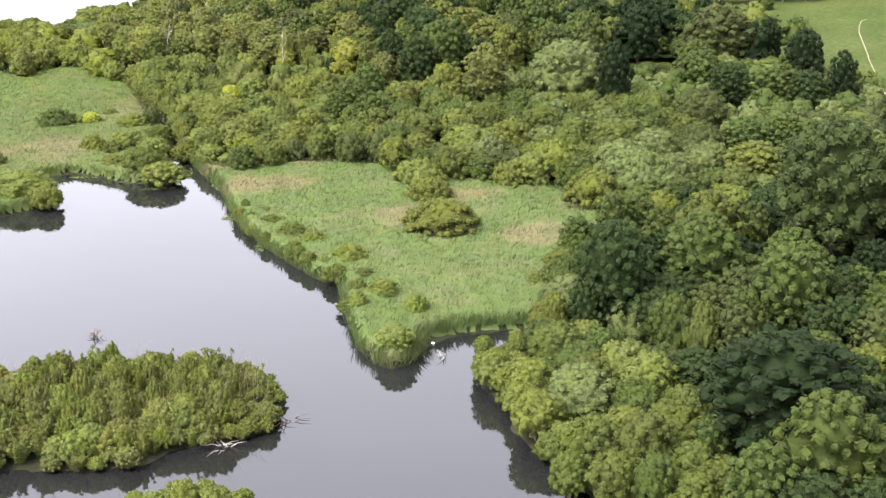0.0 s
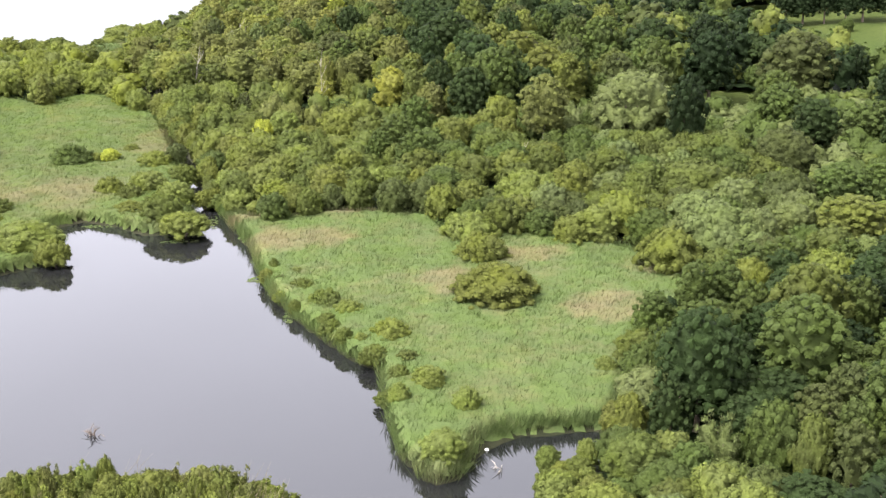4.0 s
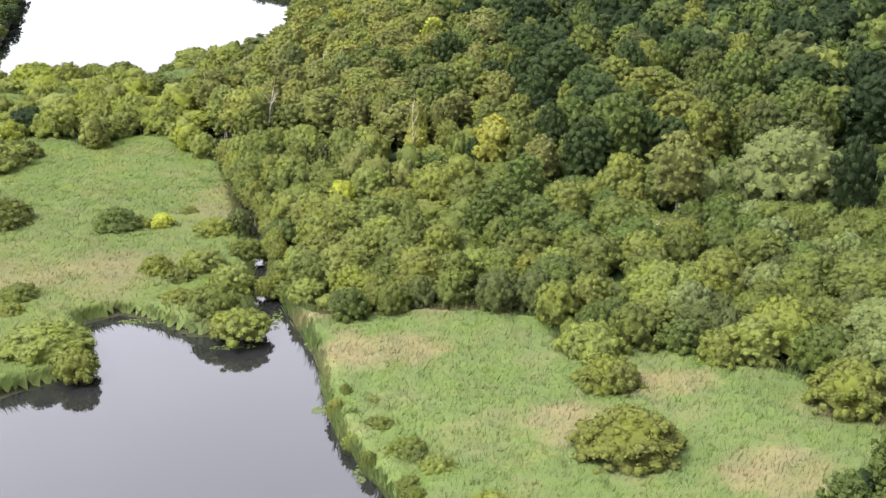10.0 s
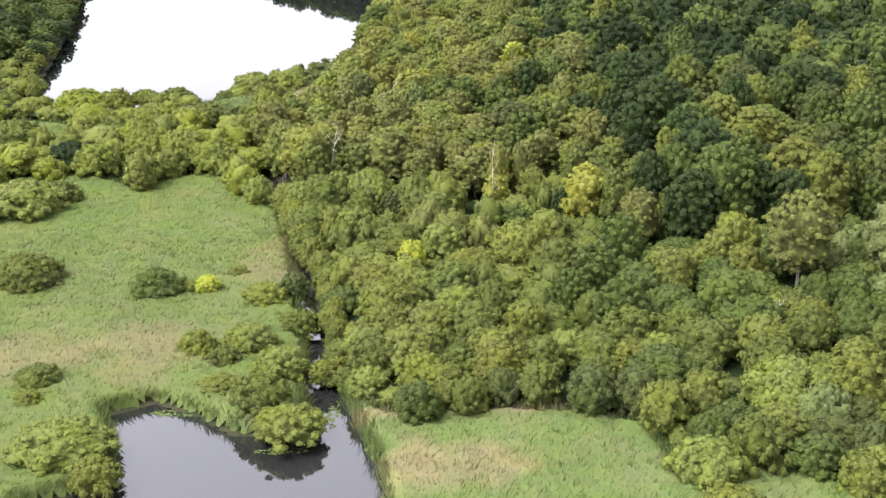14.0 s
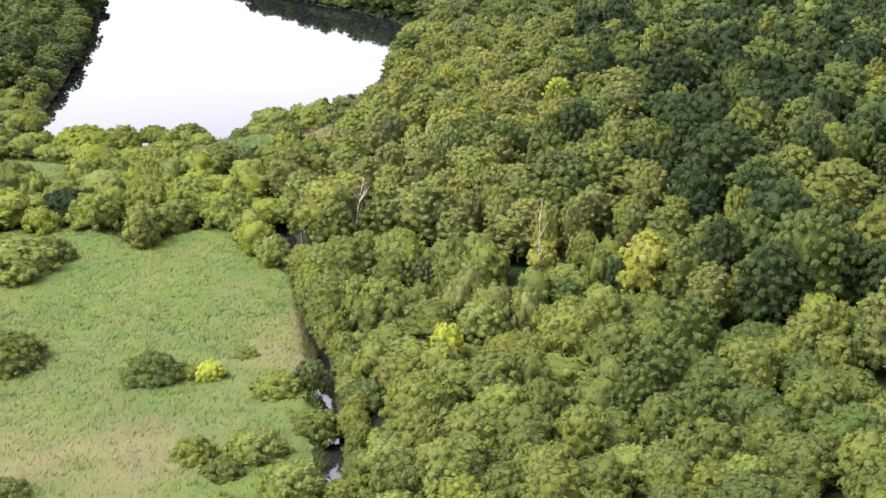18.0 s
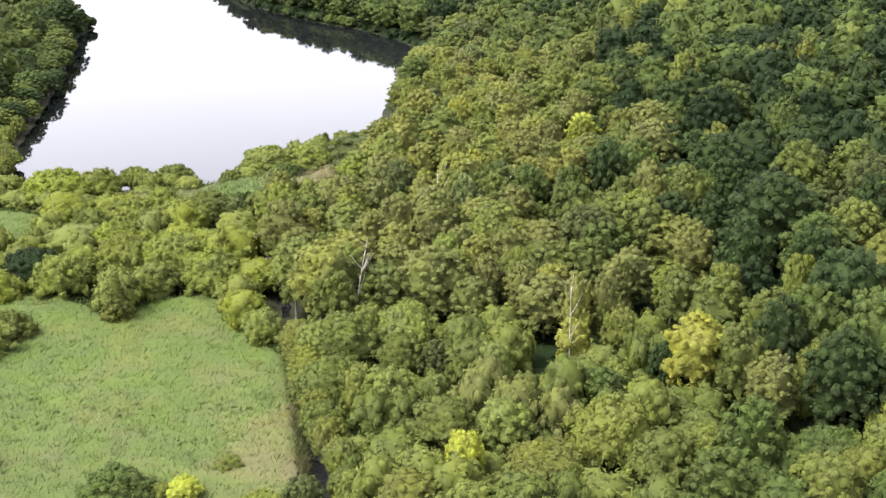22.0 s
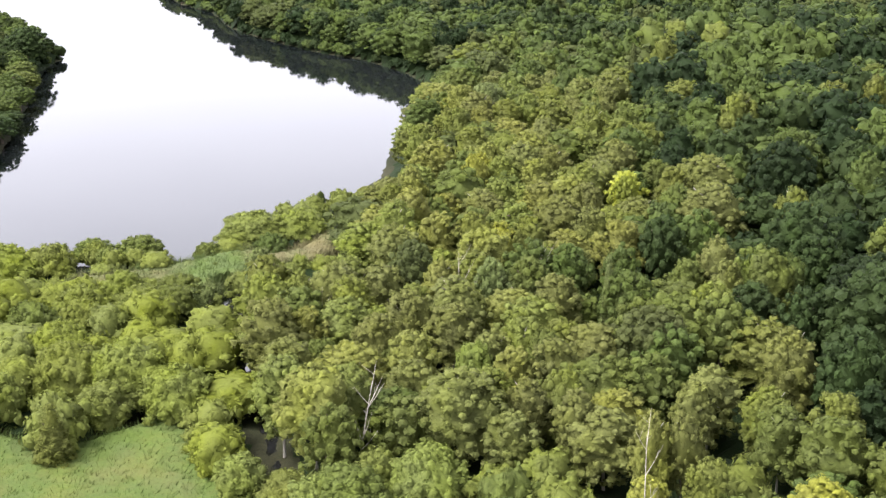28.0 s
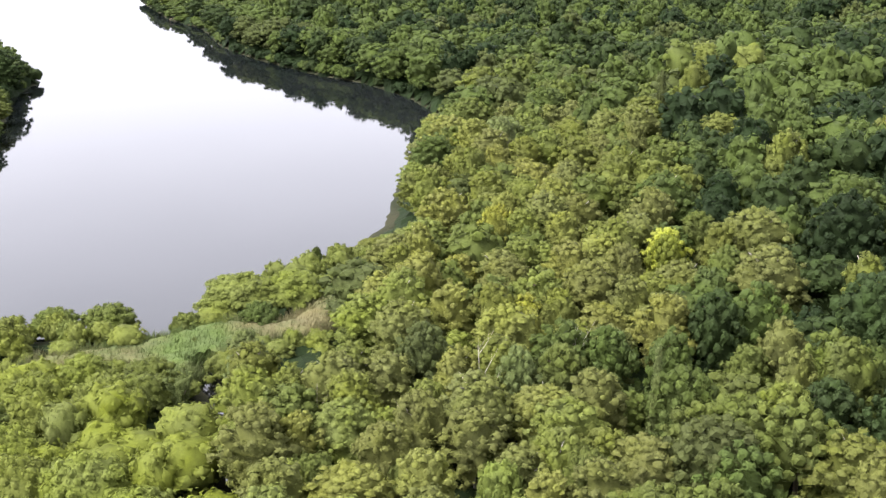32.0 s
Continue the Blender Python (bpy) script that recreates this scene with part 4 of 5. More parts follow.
def zone(x, y):
    """What grows at a place: kind, height, radius, spacing and colours; None for open water, reeds and meadow."""
    if y < 350 and (near(MARSH_EAST, x, y, -0.3) or near(MARSH_WEST, x, y, -0.8) or near(MARSH_SMALL, x, y, 0.5) or near(MARSH_LAKE, x, y, -0.6)):
        return None
    if x > 118 - 0.12 * (y - 225) and 215 < y < 330 and x > 100:
        return None
    if (x - 88) ** 2 / 130 + (y - 250) ** 2 / 130 < 1:
        return None
    if ((x - -18.9) / 6) ** 2 + ((y - 327.3) / 3.5) ** 2 < 1 or ((x - -27.7) / 3) ** 2 + ((y - 317.9) / 4) ** 2 < 1:
        return None
    # small pools of the channel that lie open between the bushes
    if min(math.hypot((x - px) / 2.3, (y - py) / (5.0 if y < py else 2.2)) for px, py in ((-20.4, 301.5), (-18.5, 287), (-16.5, 277.5))) < 1:
        return None
    if ((x + 19.5) / 2.4) ** 2 + ((y - 294) / 4.5) ** 2 < 1:
        return "willow", (1.6, 2.6), (1.2, 1.9), ("olive", "sage", "moss")
    if edge_of_lake(x, y):
        return ("willow", (2.2, 3.8), (1.5, 2.5), ("olive", "moss", "yg"))
    if x < -62 and y > 335:
        deep = float(shore(np.array(x), np.array(y)))
        if deep < 9:
            return "broadleaf", (3.2 + 0.3 * deep, 4.6 + 0.4 * deep), (2.2, 3.4), ("mid", "sage", "mid", "deep", "mid")
        return "broadleaf", (6.5, 10.5), (2.6, 4.6), ("mid", "sage", "mid", "deep", "grey", "mid")
    if y > 425 + 0.3 * x and x > -85:
        return "broadleaf", (6.5, 10.5), (2.6, 4.6), ("deep", "mid", "deep", "mid", "dark", "grey")
    if x < np.interp(y, (196, 219, 232, 246, 258, 270, 282, 296, 304, 313), (-1, -4.8, -6.2, -8.9, -11.6, -13.3, -15.3, -19, -21, -24.5)) and y < 330:
        if y < 262:
            return None
        return "willow", (4.0, 6.4), (2.6, 4.6), ("yg", "lime", "lime", "yg", "lime", "moss")
    if x > 34 and y < 205:
        if y < 166 and x > 44:
            return "broadleaf", (5.5, 8.5), (2.4, 3.8), ("dark", "mid", "deep", "mid", "deep", "grey")
        return "willow", (4, 6), (2.4, 3.6), ("mid", "sage", "mid", "pale", "grey", "sage")
    if x > 50 and 204 < y < 242:
        return "willow", (4.6, 6.6), (2.4, 3.6), ("sage", "mid", "pale", "mid")
    if y < 241 and 28 < x < 52:
        return "willow", (4.2, 6.6), (2.5, 4.4), ("mid", "sage", "mid", "olive", "sage", "mid")
    if y < 241 and x < 52:
        return "willow", (4.2, 6.6), (2.5, 4.4), ("sage", "olive", "sage", "moss", "olive", "sage")
    if x < 40 + 3 * wave(x, y, 0.12, 0.4):
        if y < 262 and x < 30:
            return "willow", (5, 7.5), (2.4, 3.8), ("sage", "olive", "sage", "brown")
        if y > 395:
            return "broadleaf", (7, 11), (2.8, 4.6), ("mid", "sage", "grey", "mid", "olive")
        edge = 34 + 3 * wave(x, y, 0.1, 1.1)
        if x > edge:
            return "broadleaf", (8, 13), (2.8, 4.8), ("deep", "mid", "dark", "deep", "mid", "deep")
        if x > edge - 13:
            if RNG.random() < 0.5:
                return "broadleaf", (7, 11.5), (2.8, 4.6), ("mid", "sage", "mid", "deep", "olive", "sage")
            return "birch", (8, 11.5), (2.5, 4.2), ("sage", "brown", "olive", "sage", "brown")
        if RNG.random() < 0.25:
            return "broadleaf", (7, 10.5), (2.8, 4.6), ("mid", "sage", "olive", "sage", "grey")
        if -9 < x < 15 and 298 < y < 368:
            return "birch", (7.5, 11), (2.3, 3.9), ("gold", "moss", "gold", "brown", "yg", "olive", "gold")
        return "birch", (7, 11), (2.5, 4.3), ("olive", "yg", "moss", "brown", "gold", "brown", "gold", "moss", "gold", "brown")
    if RNG.random() < 0.07:
        return "birch", (11, 14), (2.6, 4.2), ("sage", "olive", "mid")
    if x > 85:
        return "broadleaf", (8.5, 12), (2.6, 4.4), ("deep", "mid", "dark", "deep")
    if y < 305 and x > 42:
        return "broadleaf", (9, 15), (3.2, 5.8), ("deep", "mid", "dark", "deep", "mid", "deep") if x < 50 else ("mid", "sage", "mid", "grey", "olive", "deep")
    return "broadleaf", (9, 15), (3.6, 6.2), ("deep", "dark", "deep", "dark", "deep") if x < 65 and y < 340 else ("deep", "mid", "dark", "mid", "deep", "mid")


LIMIT = {"willow": 300, "shrub": 300, "birch": 300, "broadleaf": 300}
rest_v, rest_f, rest_n, rest_s = {}, {}, {}, {}
fx, fy = [], []
for i in range(len(LAKE)):
    (x1, y1), (x2, y2) = LAKE[i], LAKE[(i + 1) % len(LAKE)]
    n = int(math.hypot(x2 - x1, y2 - y1) / (0.8 if y1 < 425 else 0.2))
    for k in range(n):
        u = (k + RNG.random()) / n
        fx.append(x1 + (x2 - x1) * u + RNG.uniform(-4, 4))
        fy.append(y1 + (y2 - y1) * u + RNG.uniform(-4, 4))
px, py = RNG.uniform(-130, 166, 26500), RNG.uniform(78, 555, 26500)
order = np.argsort(py)
order = np.concatenate([np.arange(len(px), len(px) + len(fx)), order])
px, py = np.concatenate([px, fx]), np.concatenate([py, fy])
sh = shore(px, py)
grid = {}


def cell(x, y):
    return int(x // 10), int(y // 10)


for q in PLACED:
    grid.setdefault(cell(q[0], q[1]), []).append(q)


def clear(x, y, r, gap):
    cx, cy = cell(x, y)
    for a in range(cx - 1, cx + 2):
        for b in range(cy - 1, cy + 2):
            for qx, qy, qr in grid.get((a, b), ()):
                if (qx - x) ** 2 + (qy - y) ** 2 < (gap * (qr + r)) ** 2:
                    return False
    return True


for i in order:
    x, y = float(px[i]), float(py[i])
    if sh[i] < (0.0 if 250 < y < 284 else 0.4 if 205 < y < 315 else 0.6) or not in_view(x, y):
        continue
    kindly = zone(x, y)
    if not kindly:
        continue
    kind, hs, rs, colours = kindly
    h, r = RNG.uniform(*hs), RNG.uniform(*rs)
    if sh[i] < 1.6 and y > 425:
        kind, h, r, colours = "shrub", RNG.uniform(2.0, 3.4), RNG.uniform(1.3, 2.2), ("deep", "mid", "dark")
    elif sh[i] < 1.2 and 352 < y < 425 and x > -40:
        kind, h, r = "shrub", RNG.uniform(1.8, 3.2), RNG.uniform(1.1, 2.0)
    elif 204 < y < 250 and -12 < x < 4 and sh[i] < (0.35 if y < 236 else 0.15) * r:
        continue
    elif not (200 < y < 312 and -26 < x < 3) and sh[i] < (0.3 if y < 140 else 0.8 if y < 432 and x > -40 else 0.12) * r:
        continue
    if 200 < y < 236 and x < 12 and sh[i] < 5:
        h *= 0.55 + 0.09 * sh[i]
    if y > 425 and x > -70 and sh[i] < 14:
        h *= 0.72 + 0.22 * min(1.0, max(0.0, (x + 40) / 30))
    if 345 < y < 432 and x > -12 and sh[i] < 9:
        h *= 0.45 + 0.06 * sh[i]
        if sh[i] < r + 0.4:
            continue
    if not clear(x, y, r, 0.64 if x > 18 and 255 < y < 345 else {"willow": 0.53, "birch": 0.52, "shrub": 0.5}.get(kind, 0.54)):
        continue
    drift = 0.5 + 0.62 * wave(x, y, 0.14, 0.9) + RNG.normal(0, 0.16)
    colour = colours[int(np.clip(drift, 0, 0.999) * len(colours))]
    r *= 1.12
    grid.setdefault(cell(x, y), []).append((x, y, r / 1.12))
    if kind == "willow" and RNG.random() < 0.4:
        kind = "shrub"
    if (x < 78 or y < 170) and y < 420 and COUNT.get(kind, 0) < LIMIT.get(kind, 0):
        plant(kind, x, y, h, r, colour)
    else:
        cv, cf, cs = SHAPES[kind][RNG.integers(len(SHAPES[kind]))][2 if x < 62 and y < 385 or sh[i] < 12 else 3]
        a = RNG.uniform(0, 6.28)
        rot = np.array([[math.cos(a), -math.sin(a), 0], [math.sin(a), math.cos(a), 0], [0, 0, 1]])
        z = float(ground_z(np.array(x), np.array(y)))
        rest_v.setdefault(colour, []).append((cv * (r, r, h)) @ rot.T + (x, y, z))
        rest_s.setdefault(colour, []).append(cs)
        rest_f.setdefault(colour, []).append(cf + rest_n.get(colour, 0))
        rest_n[colour] = rest_n.get(colour, 0) + len(cv)
# saplings in the gaps of the near scrub
gaps = 0
for x, y in zip(RNG.uniform(-20, 70, 6000), RNG.uniform(88, 250, 6000)):
    x, y = float(x), float(y)
    if gaps >= 170 or not in_view(x, y) or not clear(x, y, 0, 0.95) or float(shore(np.array(x), np.array(y))) < 1.5:
        continue
    kindly = zone(x, y)
    if kindly:
        h, r = 0.72 * kindly[1][0], RNG.uniform(1.5, 2.2)
        colour = kindly[3][RNG.integers(len(kindly[3]))]
        cv, cf, cs = SHAPES["willow"][RNG.integers(len(SHAPES["willow"]))][2]
        rest_v.setdefault(colour, []).append(cv * (r, r, h) + (x, y, float(ground_z(np.array(x), np.array(y)))))
        rest_s.setdefault(colour, []).append(cs)
        rest_f.setdefault(colour, []).append(cf + rest_n.get(colour, 0))
        rest_n[colour] = rest_n.get(colour, 0) + len(cv)
        grid.setdefault(cell(x, y), []).append((x, y, r))
        gaps += 1
for colour in rest_v:
    ob = new("far_woodland", array_mesh("far_woodland", np.concatenate(rest_v[colour]), np.concatenate(rest_f[colour]).ravel(), 3, LEAF[colour], np.concatenate(rest_s[colour])))
    tagged(ob, "distant woodland canopy of {} crowns".format(LABELS[colour]), "woodland", kind="stuff")


# ---- low growth under the trees ----
ax, ay = np.arange(-95, 150, 1.5), np.arange(76, 552, 1.5)
mx, my = np.meshgrid(ax, ay)
mx, my = mx + RNG.normal(0, 0.25, mx.shape), my + RNG.normal(0, 0.25, my.shape)
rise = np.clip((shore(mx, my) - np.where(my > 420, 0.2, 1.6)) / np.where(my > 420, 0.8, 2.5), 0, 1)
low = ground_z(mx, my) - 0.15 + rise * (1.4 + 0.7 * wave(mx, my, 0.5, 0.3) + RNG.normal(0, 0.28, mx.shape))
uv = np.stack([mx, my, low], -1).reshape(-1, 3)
w = len(ax)
ii = (np.arange(len(ay) - 1)[:, None] * w + np.arange(w - 1)[None, :]).ravel()
ux, uy = uv[ii, 0] + 0.75, uv[ii, 1] + 0.75
bare = signed(ISLET, ux, uy) < 2
for poly in (MARSH_EAST, MARSH_WEST, MARSH_SMALL, MARSH_LAKE):
    bare |= signed(poly, ux, uy) < 0.8
bare |= (ux - 88) ** 2 / 130 + (uy - 250) ** 2 / 130 < 1
bare |= (ux > 118 - 0.12 * (uy - 225)) & (uy > 213) & (uy < 345) & (ux > 98)
bare |= shore(ux, uy) < np.where(uy > 420, 0.3, 1.7)
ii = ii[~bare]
# darkest leaf colour puts the shade of the canopy gaps into this flat-lit sheet
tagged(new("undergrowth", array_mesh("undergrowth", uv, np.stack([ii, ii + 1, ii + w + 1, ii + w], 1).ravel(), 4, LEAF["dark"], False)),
       "low tangled bramble and nettle growth, coloured dark for the shade under the trees", "undergrowth", kind="stuff")


# ---- reeds ----
def reed_bed(name, poly, density, height, mat, label, mask=None, blades=3):
    """A bed of upright leaning blades over an outline."""
    xs, ys = [p[0] for p in poly], [p[1] for p in poly]
    lo, hi = max(min(xs), -75), max(xs)
    n = int((hi - lo) * (max(ys) - min(ys)) * density)
    x, y = RNG.uniform(lo, hi, n), RNG.uniform(min(ys), max(ys), n)
    keep = inside(poly, x, y) & (shore(x, y) > -0.1)
    if mask is not None:
        keep &= mask(x, y)
    x, y = x[keep], y[keep]
    n = len(x)
    tall = height * (1 + 0.12 * wave(x, y, 0.45, 0.8) + 0.06 * wave(x, y, 1.9, 2.0)) * RNG.uniform(0.75, 1.15, n)
    z = np.maximum(ground_z(x, y), -0.1)
    v, wind = [], np.array([0.5, 0.2])
    for b in range(blades):
        a = RNG.uniform(0, 6.28, n)
        spread = RNG.uniform(0.25, 0.7, n)
        fx, fy = x + RNG.normal(0, 0.12, n), y + RNG.normal(0, 0.12, n)
        wd = RNG.uniform(0.022, 0.042, n)
        cx, cy = np.cos(a) * wd, np.sin(a) * wd
        tx = fx + np.cos(a + 1.5) * spread * 1.6 + wind[0] * RNG.uniform(0, 1, n)
        ty = fy + np.sin(a + 1.5) * spread + wind[1]
        top = z + tall * RNG.uniform(0.75, 1.05, n)
        mx, my, mz = (fx * 0.45 + tx * 0.55), (fy * 0.45 + ty * 0.55), z + (top - z) * 0.66
        v.append(np.stack([np.stack([fx - cx, fy - cy, z], 1), np.stack([mx + cx * 1.3, my + cy * 1.3, mz], 1), np.stack([tx, ty, top], 1), np.stack([mx - cx * 1.3, my - cy * 1.3, mz - 0.1], 1)], 1))
    v = np.concatenate(v).reshape(-1, 3)
    # the dense lower leaves between the blades
    step = 0.5
    ax, ay = np.arange(lo - 1, hi + 1, step), np.arange(min(ys) - 1, max(ys) + 1, step)
    mx, my = np.meshgrid(ax, ay)
    mx, my = mx + RNG.normal(0, 0.1, mx.shape), my + RNG.normal(0, 0.1, my.shape)
    deep = -signed(poly, mx, my)
    mass = height * (0.8 + 0.09 * wave(mx, my, 0.45, 0.8) + 0.04 * wave(mx, my, 1.9, 2.0)) + RNG.normal(0, 0.07, mx.shape)
    mz = np.maximum(ground_z(mx, my), -0.1) + mass * np.clip((deep - 0.1) / (0.6 if poly is MARSH_WEST else 1.3), 0, 1)
    g = np.stack([mx, my, mz], -1).reshape(-1, 3)
    m = len(ax)
    k = (np.arange(len(ay) - 1)[:, None] * m + np.arange(m - 1)[None, :]).ravel()
    cx, cy = g[k, 0] + step / 2, g[k, 1] + step / 2
    good = inside(poly, cx, cy) & (shore(cx, cy) > 0.45)
    if mask is not None:
        good &= mask(cx, cy)
    k = k[good] if name == "reed_bed" else k[:0]
    faces = np.stack([k, k + 1, k + m + 1, k + m], 1).ravel() + len(v)
    smooth = np.repeat((False, True), (len(v) // 4, len(k)))
    ob = new(name, array_mesh(name, np.concatenate([v, g]), np.concatenate([np.arange(len(v)), faces]), 4, mat, smooth))
    at = np.concatenate([v, g])
    dryness = ob.data.attributes.new("dryness", "FLOAT", "POINT")
    dryness.data.foreach_set("value", ((0.3 if poly is MARSH_EAST else 0.25) * np.clip(1.5 - dry_patch(at[:, 0], at[:, 1]), 0, 1)).astype(np.float32))
    return tagged(ob, label, "reeds", kind="stuff")


def dry_patch(x, y):
    spots = ((9, 188, 7, 5), (27, 170, 5, 4), (43, 160, 6, 4), (37, 178, 5, 3), (-22, 213, 9, 7), (-11, 238, 5, 6), (-34, 212, 8, 6), (3, 198, 6, 1.2), (18, 198.6, 12, 1.3), (-9, 246, 2.2, 5), (56, 171, 6, 2.5), (-18.9, 327, 8, 5), (-16, 321, 6, 4), (-37, 312, 7, 3))
    best = np.full(np.shape(x), 9.0)
    for sx, sy, rx, ry in spots:
        best = np.minimum(best, ((x - sx) / rx) ** 2 + ((y - sy) / ry) ** 2)
    return best + 0.5 * wave(x, y, 0.7, 0.3) + 0.4 * wave(x, y, 1.7, 2.0)


def fresh(x, y, shift=0.0):
    return y - shift > 240 + 5 * wave(x, y, 0.3, 0.5) + 7 * wave(x, y, 2.6, 0.9) * wave(x, y, 4.3, 2.1) * 2


reed_bed("reed_bed", MARSH_EAST, 14, 1.8, REED, "tall green reeds filling the marsh east of the channel")
reed_bed("reed_bed", MARSH_WEST, 11, 1.6, REED_WEST, "tall green reeds filling the marsh west of the channel", lambda x, y: ~fresh(x, y, 6.0))
reed_bed("reed_bed", MARSH_WEST, 11, 1.5, REED_LIME, "fresh light green reeds and sedge", fresh)
reed_bed("reed_bed", MARSH_SMALL, 8, 1.4, REED_LIME, "fresh green reeds in a woodland clearing")
reed_bed("reed_bed", MARSH_LAKE, 18, 2.2, REED, "green reeds along the lake shore")


# ---- meadow and footpath on the slope ----
def sheet(name, poly, mat, lift, step, label, category):
    """A patch of ground cover that follows the land."""
    xs, ys = [p[0] for p in poly], [p[1] for p in poly]
    ax, ay = np.arange(min(xs), max(xs) + step, step), np.arange(min(ys), max(ys) + step, step)
    mx, my = np.meshgrid(ax, ay)
    v = np.stack([mx, my, ground_z(mx, my) + lift], -1).reshape(-1, 3)
    n = len(ax)
    k = (np.arange(len(ay) - 1)[:, None] * n + np.arange(n - 1)[None, :]).ravel()
    k = k[inside(poly, v[k, 0] + step / 2, v[k, 1] + step / 2)]
    ob = new(name, array_mesh(name, v, np.stack([k, k + 1, k + n + 1, k + n], 1).ravel(), 4, mat, True))
    return tagged(ob, label, category, kind="structure")


MEADOW = [(100, 215), (118, 210), (190, 215), (190, 345), (120, 345), (112, 280)]
GLADE = [(78, 230), (99, 232), (101, 262), (84, 264), (76, 246)]
sheet("meadow", MEADOW, GRASS, 0.12, 2.0, "rough pale green hillside meadow", "grass")
sheet("meadow", GLADE, GRASS, 0.12, 1.0, "small grassy clearing among trees", "grass")
track = [(150.2, 285.2), (147.9, 283.4), (144.9, 278.3), (142.0, 272.6), (139.2, 265.8), (136.3, 258.5), (133.8, 252.3), (131.4, 246.7), (128.9, 240.2), (127.1, 235.6), (124.2, 228.9), (123.0, 225.0), (121.5, 221.0)]
tv, tf = [], []
for i, (x, y) in enumerate(track):
    for s in (-0.13, 0.13):
        tv.append((x + s, y, float(ground_z(np.array(x + s), np.array(y))) + 0.3))
    if i:
        tf.append((2 * i - 2, 2 * i - 1, 2 * i + 1, 2 * i))
tagged(mesh_object("footpath", tv, tf, PATH_EARTH), "narrow trodden earth footpath across the meadow", "path", kind="structure")


# ---- dead trees, snags and small things ----
def part(name, arrays, mat, parent, label=""):
    ob = new(name, array_mesh(name, arrays[0], np.asarray(arrays[1]).ravel(), 3, mat, True))
    ob.parent = parent
    if label:
        ob["label"] = label
    return ob


def dead_tree(x, y, h, branches, label, seed, mat=DEADWOOD, thick=0.13):
    """A bare stem with forking bare limbs."""
    rng = np.random.default_rng(seed)
    root = tagged(new("dead_tree"), label, "dead tree")
    root.matrix_basis = pose(x, y, float(np.maximum(ground_z(np.array(x), np.array(y)), -0.5)) - 0.05)
    lean = rng.normal(0, 0.08, 2)
    stem = [(lean[0] * z * h, lean[1] * z * h, z * h) for z in (0, 0.35, 0.7, 1)]
    part("trunk", tube(stem, [thick, thick * 0.8, thick * 0.5, thick * 0.15], 6), mat, root)
    for i in range(branches):
        z = rng.uniform(0.4, 0.92)
        a, n = rng.uniform(0, 6.28), rng.uniform(0.1, 0.2) * h
        s = np.array([lean[0] * z * h, lean[1] * z * h, z * h])
        e = s + (math.cos(a) * n, math.sin(a) * n, rng.uniform(1.0, 2.0) * n)
        t2 = s + (e - s) * 0.6
        twig = t2 + (rng.normal(0, n * 0.25), rng.normal(0, n * 0.25), n * 0.5)
        part("branch", join([tube([s, (s + e) / 2 + (0, 0, -0.08 * n), e], [thick * 0.45, thick * 0.3, thick * 0.08], 5), tube([t2, twig], [thick * 0.2, thick * 0.06], 4)]), mat, root)
    return root


dead_tree(-6.0, 265.0, 11.2, 9, "bare bleached dead birch standing among willows", 3, DEADWOOD, 0.08)
dead_tree(44.1, 214.1, 6.0, 6, "broken white dead snag above the scrub", 5, DEADWOOD, 0.09)
dead_tree(16.4, 252.6, 11.0, 7, "thin white dead birch stem among yellowing birches", 11, DEADWOOD, 0.06)
dead_tree(12.0, 300.0, 9.5, 6, "bare grey dead tree in mixed woodland", 12, DEADWOOD, 0.05)
dead_tree(-10.9, 291.9, 8.5, 5, "thin pale bare birch stem among leafy birches", 50, DEADWOOD, 0.05)
dead_tree(-2.0, 288.2, 9.0, 5, "thin pale bare birch stem among leafy birches", 51, DEADWOOD, 0.05)
dead_tree(3.7, 295.5, 10.0, 5, "thin pale bare birch stem among leafy birches", 52, DEADWOOD, 0.05)


def branch_pile(x, y, n, spread, tall, label, seed, mat=DRIFT):
    """Fallen branches lying in the water."""
    rng = np.random.default_rng(seed)
    root = tagged(new("fallen_branches"), label, "branches")
    root.matrix_basis = pose(x, y, -0.05)
    for i in range(n):
        a, l = rng.uniform(0, 6.28), rng.uniform(0.5, 1.0) * spread
        s = np.array([rng.normal(0, spread * 0.15), rng.normal(0, spread * 0.15), -0.1])
        e = s + (math.cos(a) * l, math.sin(a) * l, rng.uniform(0.2, 1) * tall)
        m = (s + e) / 2 + (0, 0, 0.25 * tall)
        part("branch", tube([s, m, e], [0.05, 0.035, 0.01], 5), mat, root)
    return root


branch_pile(-12.0, 139.6, 16, 1.3, 1.3, "dark tangle of dead branches standing out of open water", 21)
branch_pile(6.6, 116.0, 14, 2.2, 0.7, "dead brushwood trailing into the water off the island", 22)
branch_pile(0.8, 112.2, 14, 2.2, 0.8, "bleached dead brushwood at the island's edge", 23, DEADWOOD)
branch_pile(24.0, 128.2, 6, 1.4, 0.9, "thin dead branch leaning over the water by the reeds", 24, DEADWOOD)
branch_pile(-3.4, 209.0, 6, 1.5, 0.6, "dead branches lying across the channel bank", 25)
branch_pile(-6.4, 228.0, 6, 1.2, 0.6, "dead branches fallen into the channel", 26)


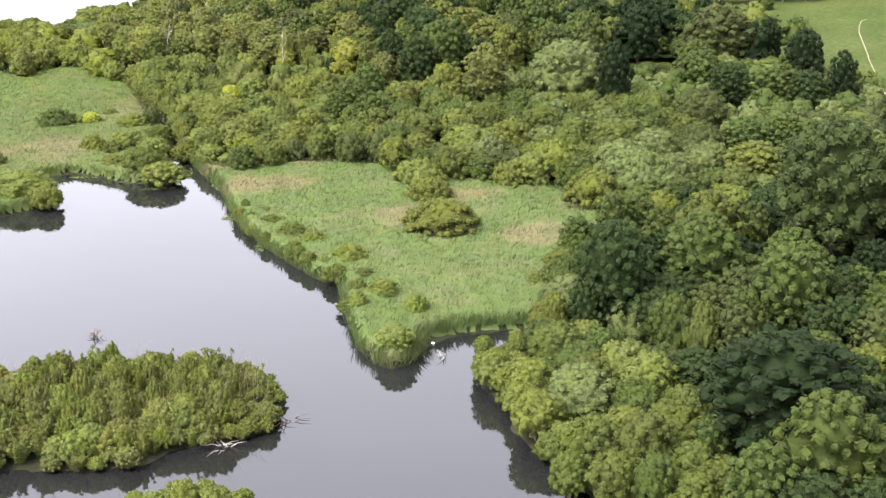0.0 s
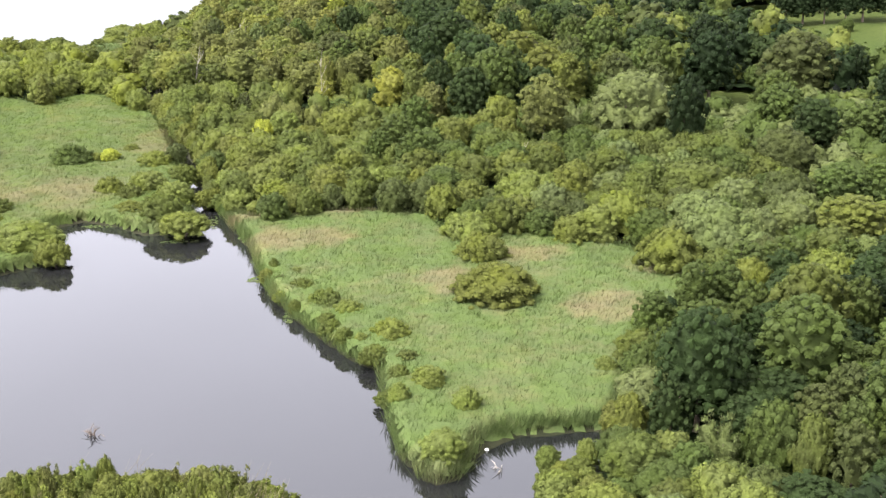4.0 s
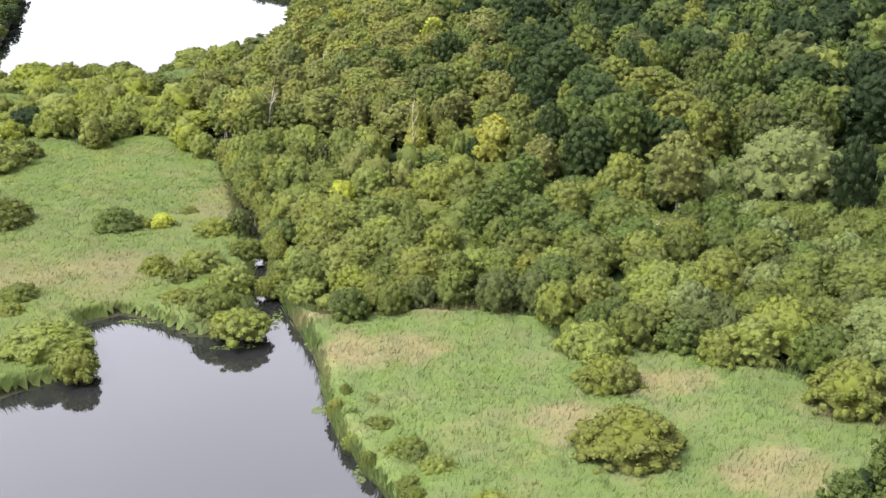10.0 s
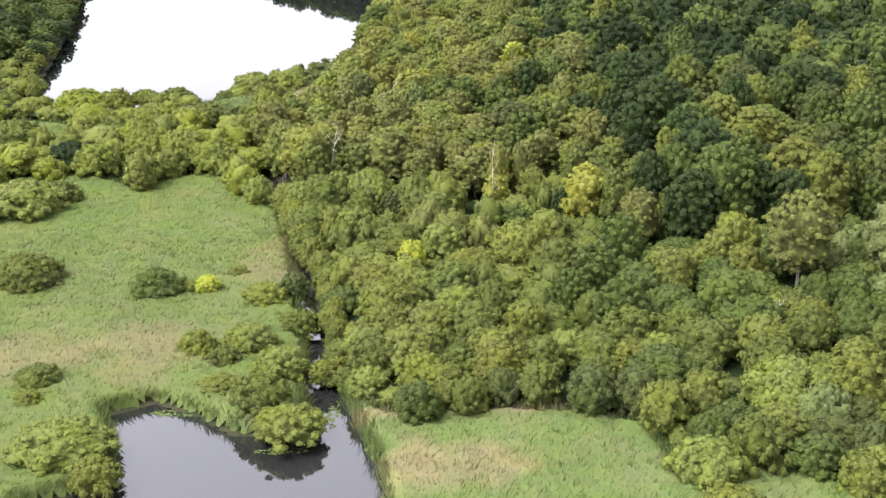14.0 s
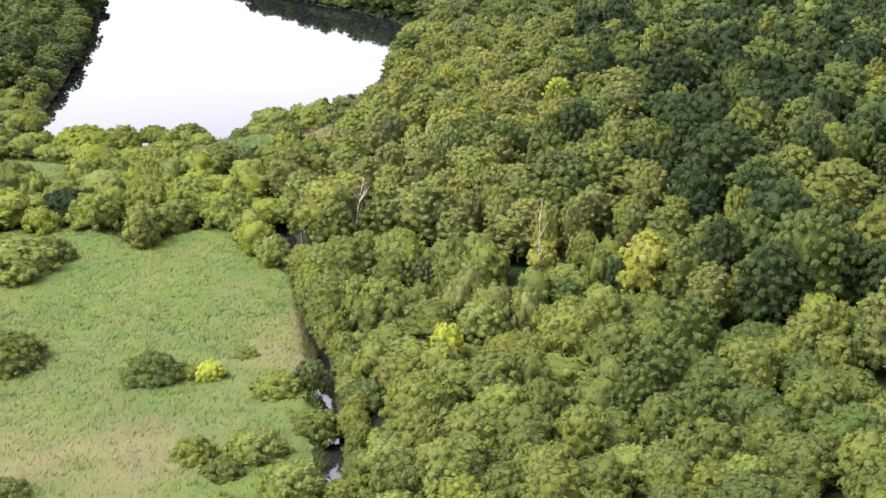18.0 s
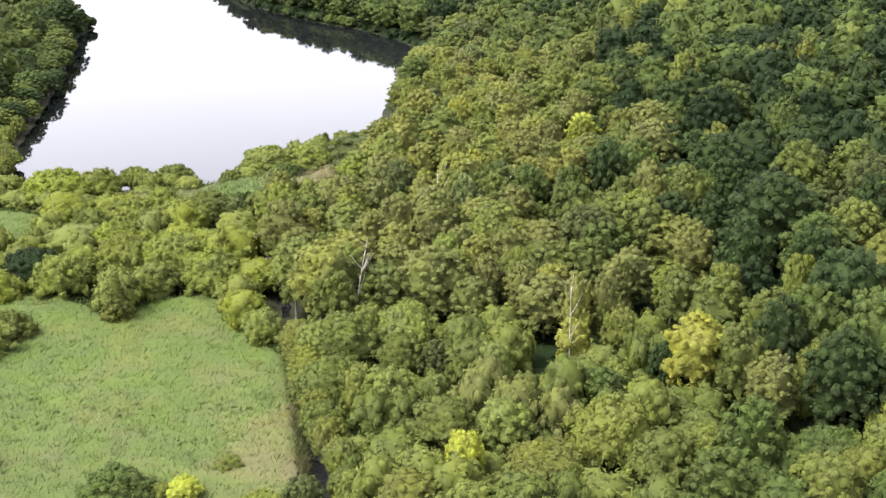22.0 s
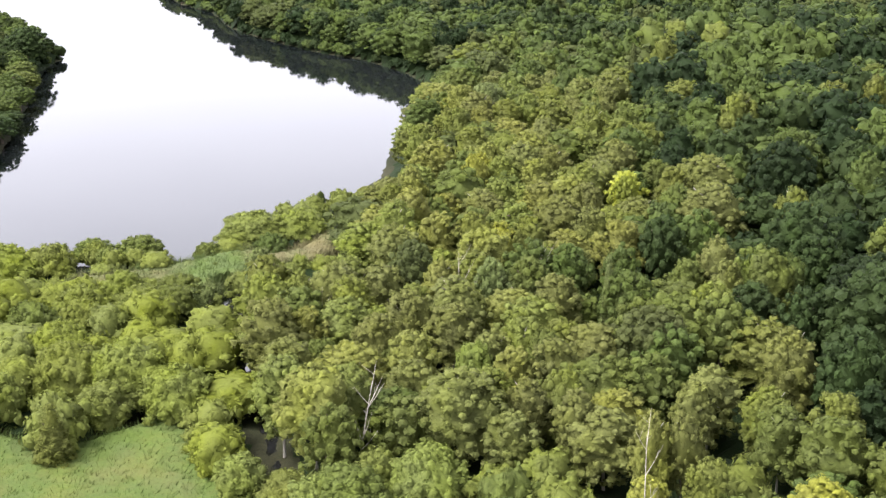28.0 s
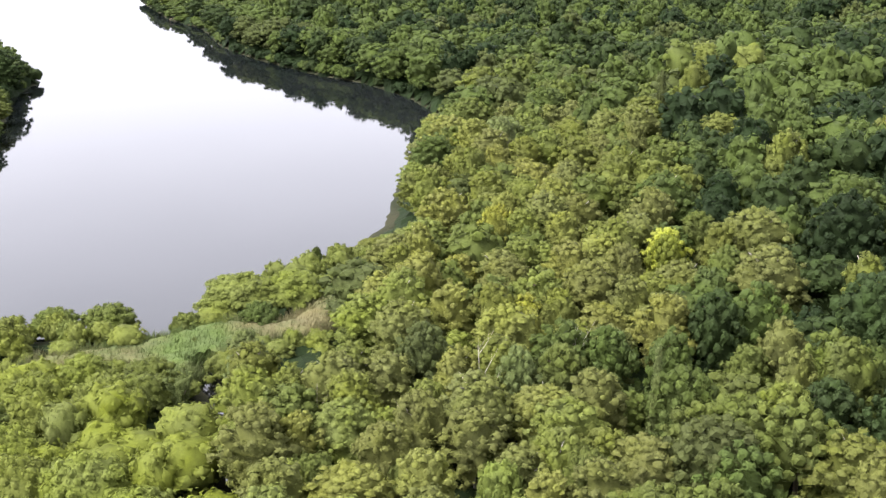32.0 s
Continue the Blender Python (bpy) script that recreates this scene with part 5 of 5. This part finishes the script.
def stems(poly, n, label, tall, seed):
    """Bleached dead stems leaning out of scrub: one object."""
    rng = np.random.default_rng(seed)
    xs, ys = [p[0] for p in poly], [p[1] for p in poly]
    parts = []
    while len(parts) < n:
        x, y = rng.uniform(max(min(xs), -25), max(xs)), rng.uniform(min(ys), max(ys))
        if near(poly, x, y, -1.5):
            h = rng.uniform(*tall)
            e = np.array([x + rng.normal(0.5, 0.6), y + rng.normal(0, 0.7), h])
            bend = np.array([x, y, 0.8]) * 0.5 + e * 0.5 + (rng.normal(-0.25, 0.2), rng.normal(0, 0.2), 0.15 * h)
            parts.append(tube([(x, y, 0.8), bend, e], [0.018, 0.013, 0.005], 4))
    v, f = join(parts)
    return tagged(new("dead_stems", array_mesh("dead_stems", v, f.ravel(), 3, DRY_STEM)), label, "stems", kind="stuff")


stems(ISLAND, 170, "pale tan dead willow stems standing through the island scrub", (3.2, 5.2), 31)
stems([(-8, 112.5), (4, 113), (6.5, 119), (4, 123), (-6, 122)], 110, "pale tan dead stems leaning out at the island's end", (3.4, 5.6), 32)

float_mat, fnt, fb = material("white_plastic")
fb.inputs["Base Color"].default_value, fb.inputs["Roughness"].default_value = (0.75, 0.75, 0.72, 1), 0.4
buoy = tagged(new("float"), "small white float by the reed edge", "float")
buoy.matrix_basis = pose(23.4, 131.6, 0.0)
bv, bf = even_hull(60, -2)
part("body", (bv * (0.17, 0.17, 0.15) + (0, 0, 0.07), bf), float_mat, buoy)
part("ring", tube([(math.cos(t) * 0.18, math.sin(t) * 0.18, 0.07) for t in np.linspace(0, 6.283, 13)], [0.02] * 13, 5), float_mat, buoy)

# low paling along the far bank
fence = tagged(new("fence"), "old low wooden paling along the far lake bank", "fence")
fence.matrix_basis = pose(0, 0, 0)
for i in range(13):
    u = i / 12
    x, y = -66.5 + 13 * u, 521.5 + 5.5 * u
    part("post", tube([(x, y, -0.6), (x, y, 1.0)], [0.08, 0.07], 6), BARK, fence)
part("rail", tube([(-66.5, 521.5, 0.75), (-53.5, 527, 0.75)], [0.06, 0.06], 4), BARK, fence)


def weed_mat(x, y, rx, ry, n, seed):
    """A raft of small floating leaves: one object."""
    rng = np.random.default_rng(seed)
    a, k = rng.uniform(0, 6.28, n), np.sqrt(rng.random(n))
    c = np.stack([x + rx * k * np.cos(a), y + ry * k * np.sin(a), np.full(n, 0.015)], 1)
    t = rng.uniform(0, 6.28, n)
    size = rng.uniform(0.06, 0.2, n)
    v = np.stack([c + np.stack([np.cos(t + q) * size, np.sin(t + q) * size, rng.uniform(0, 0.02, n)], 1) for q in (0, 1.4, 3.1, 4.6)], 1).reshape(-1, 3)
    ob = new("floating_weed", array_mesh("floating_weed", v, np.arange(len(v)), 4, REED))
    return tagged(ob, "raft of small yellow-green floating weed by the bank", "weed", kind="stuff")


weed_mat(4.0, 178.2, 1.6, 1.0, 130, 41)
weed_mat(7.0, 165.6, 0.7, 1.6, 60, 42)
weed_mat(-16.5, 201.6, 2.6, 0.7, 90, 43)
weed_mat(-6.0, 193.8, 2.6, 0.6, 90, 44)
weed_mat(-1.6, 201.0, 0.6, 3.0, 60, 45)
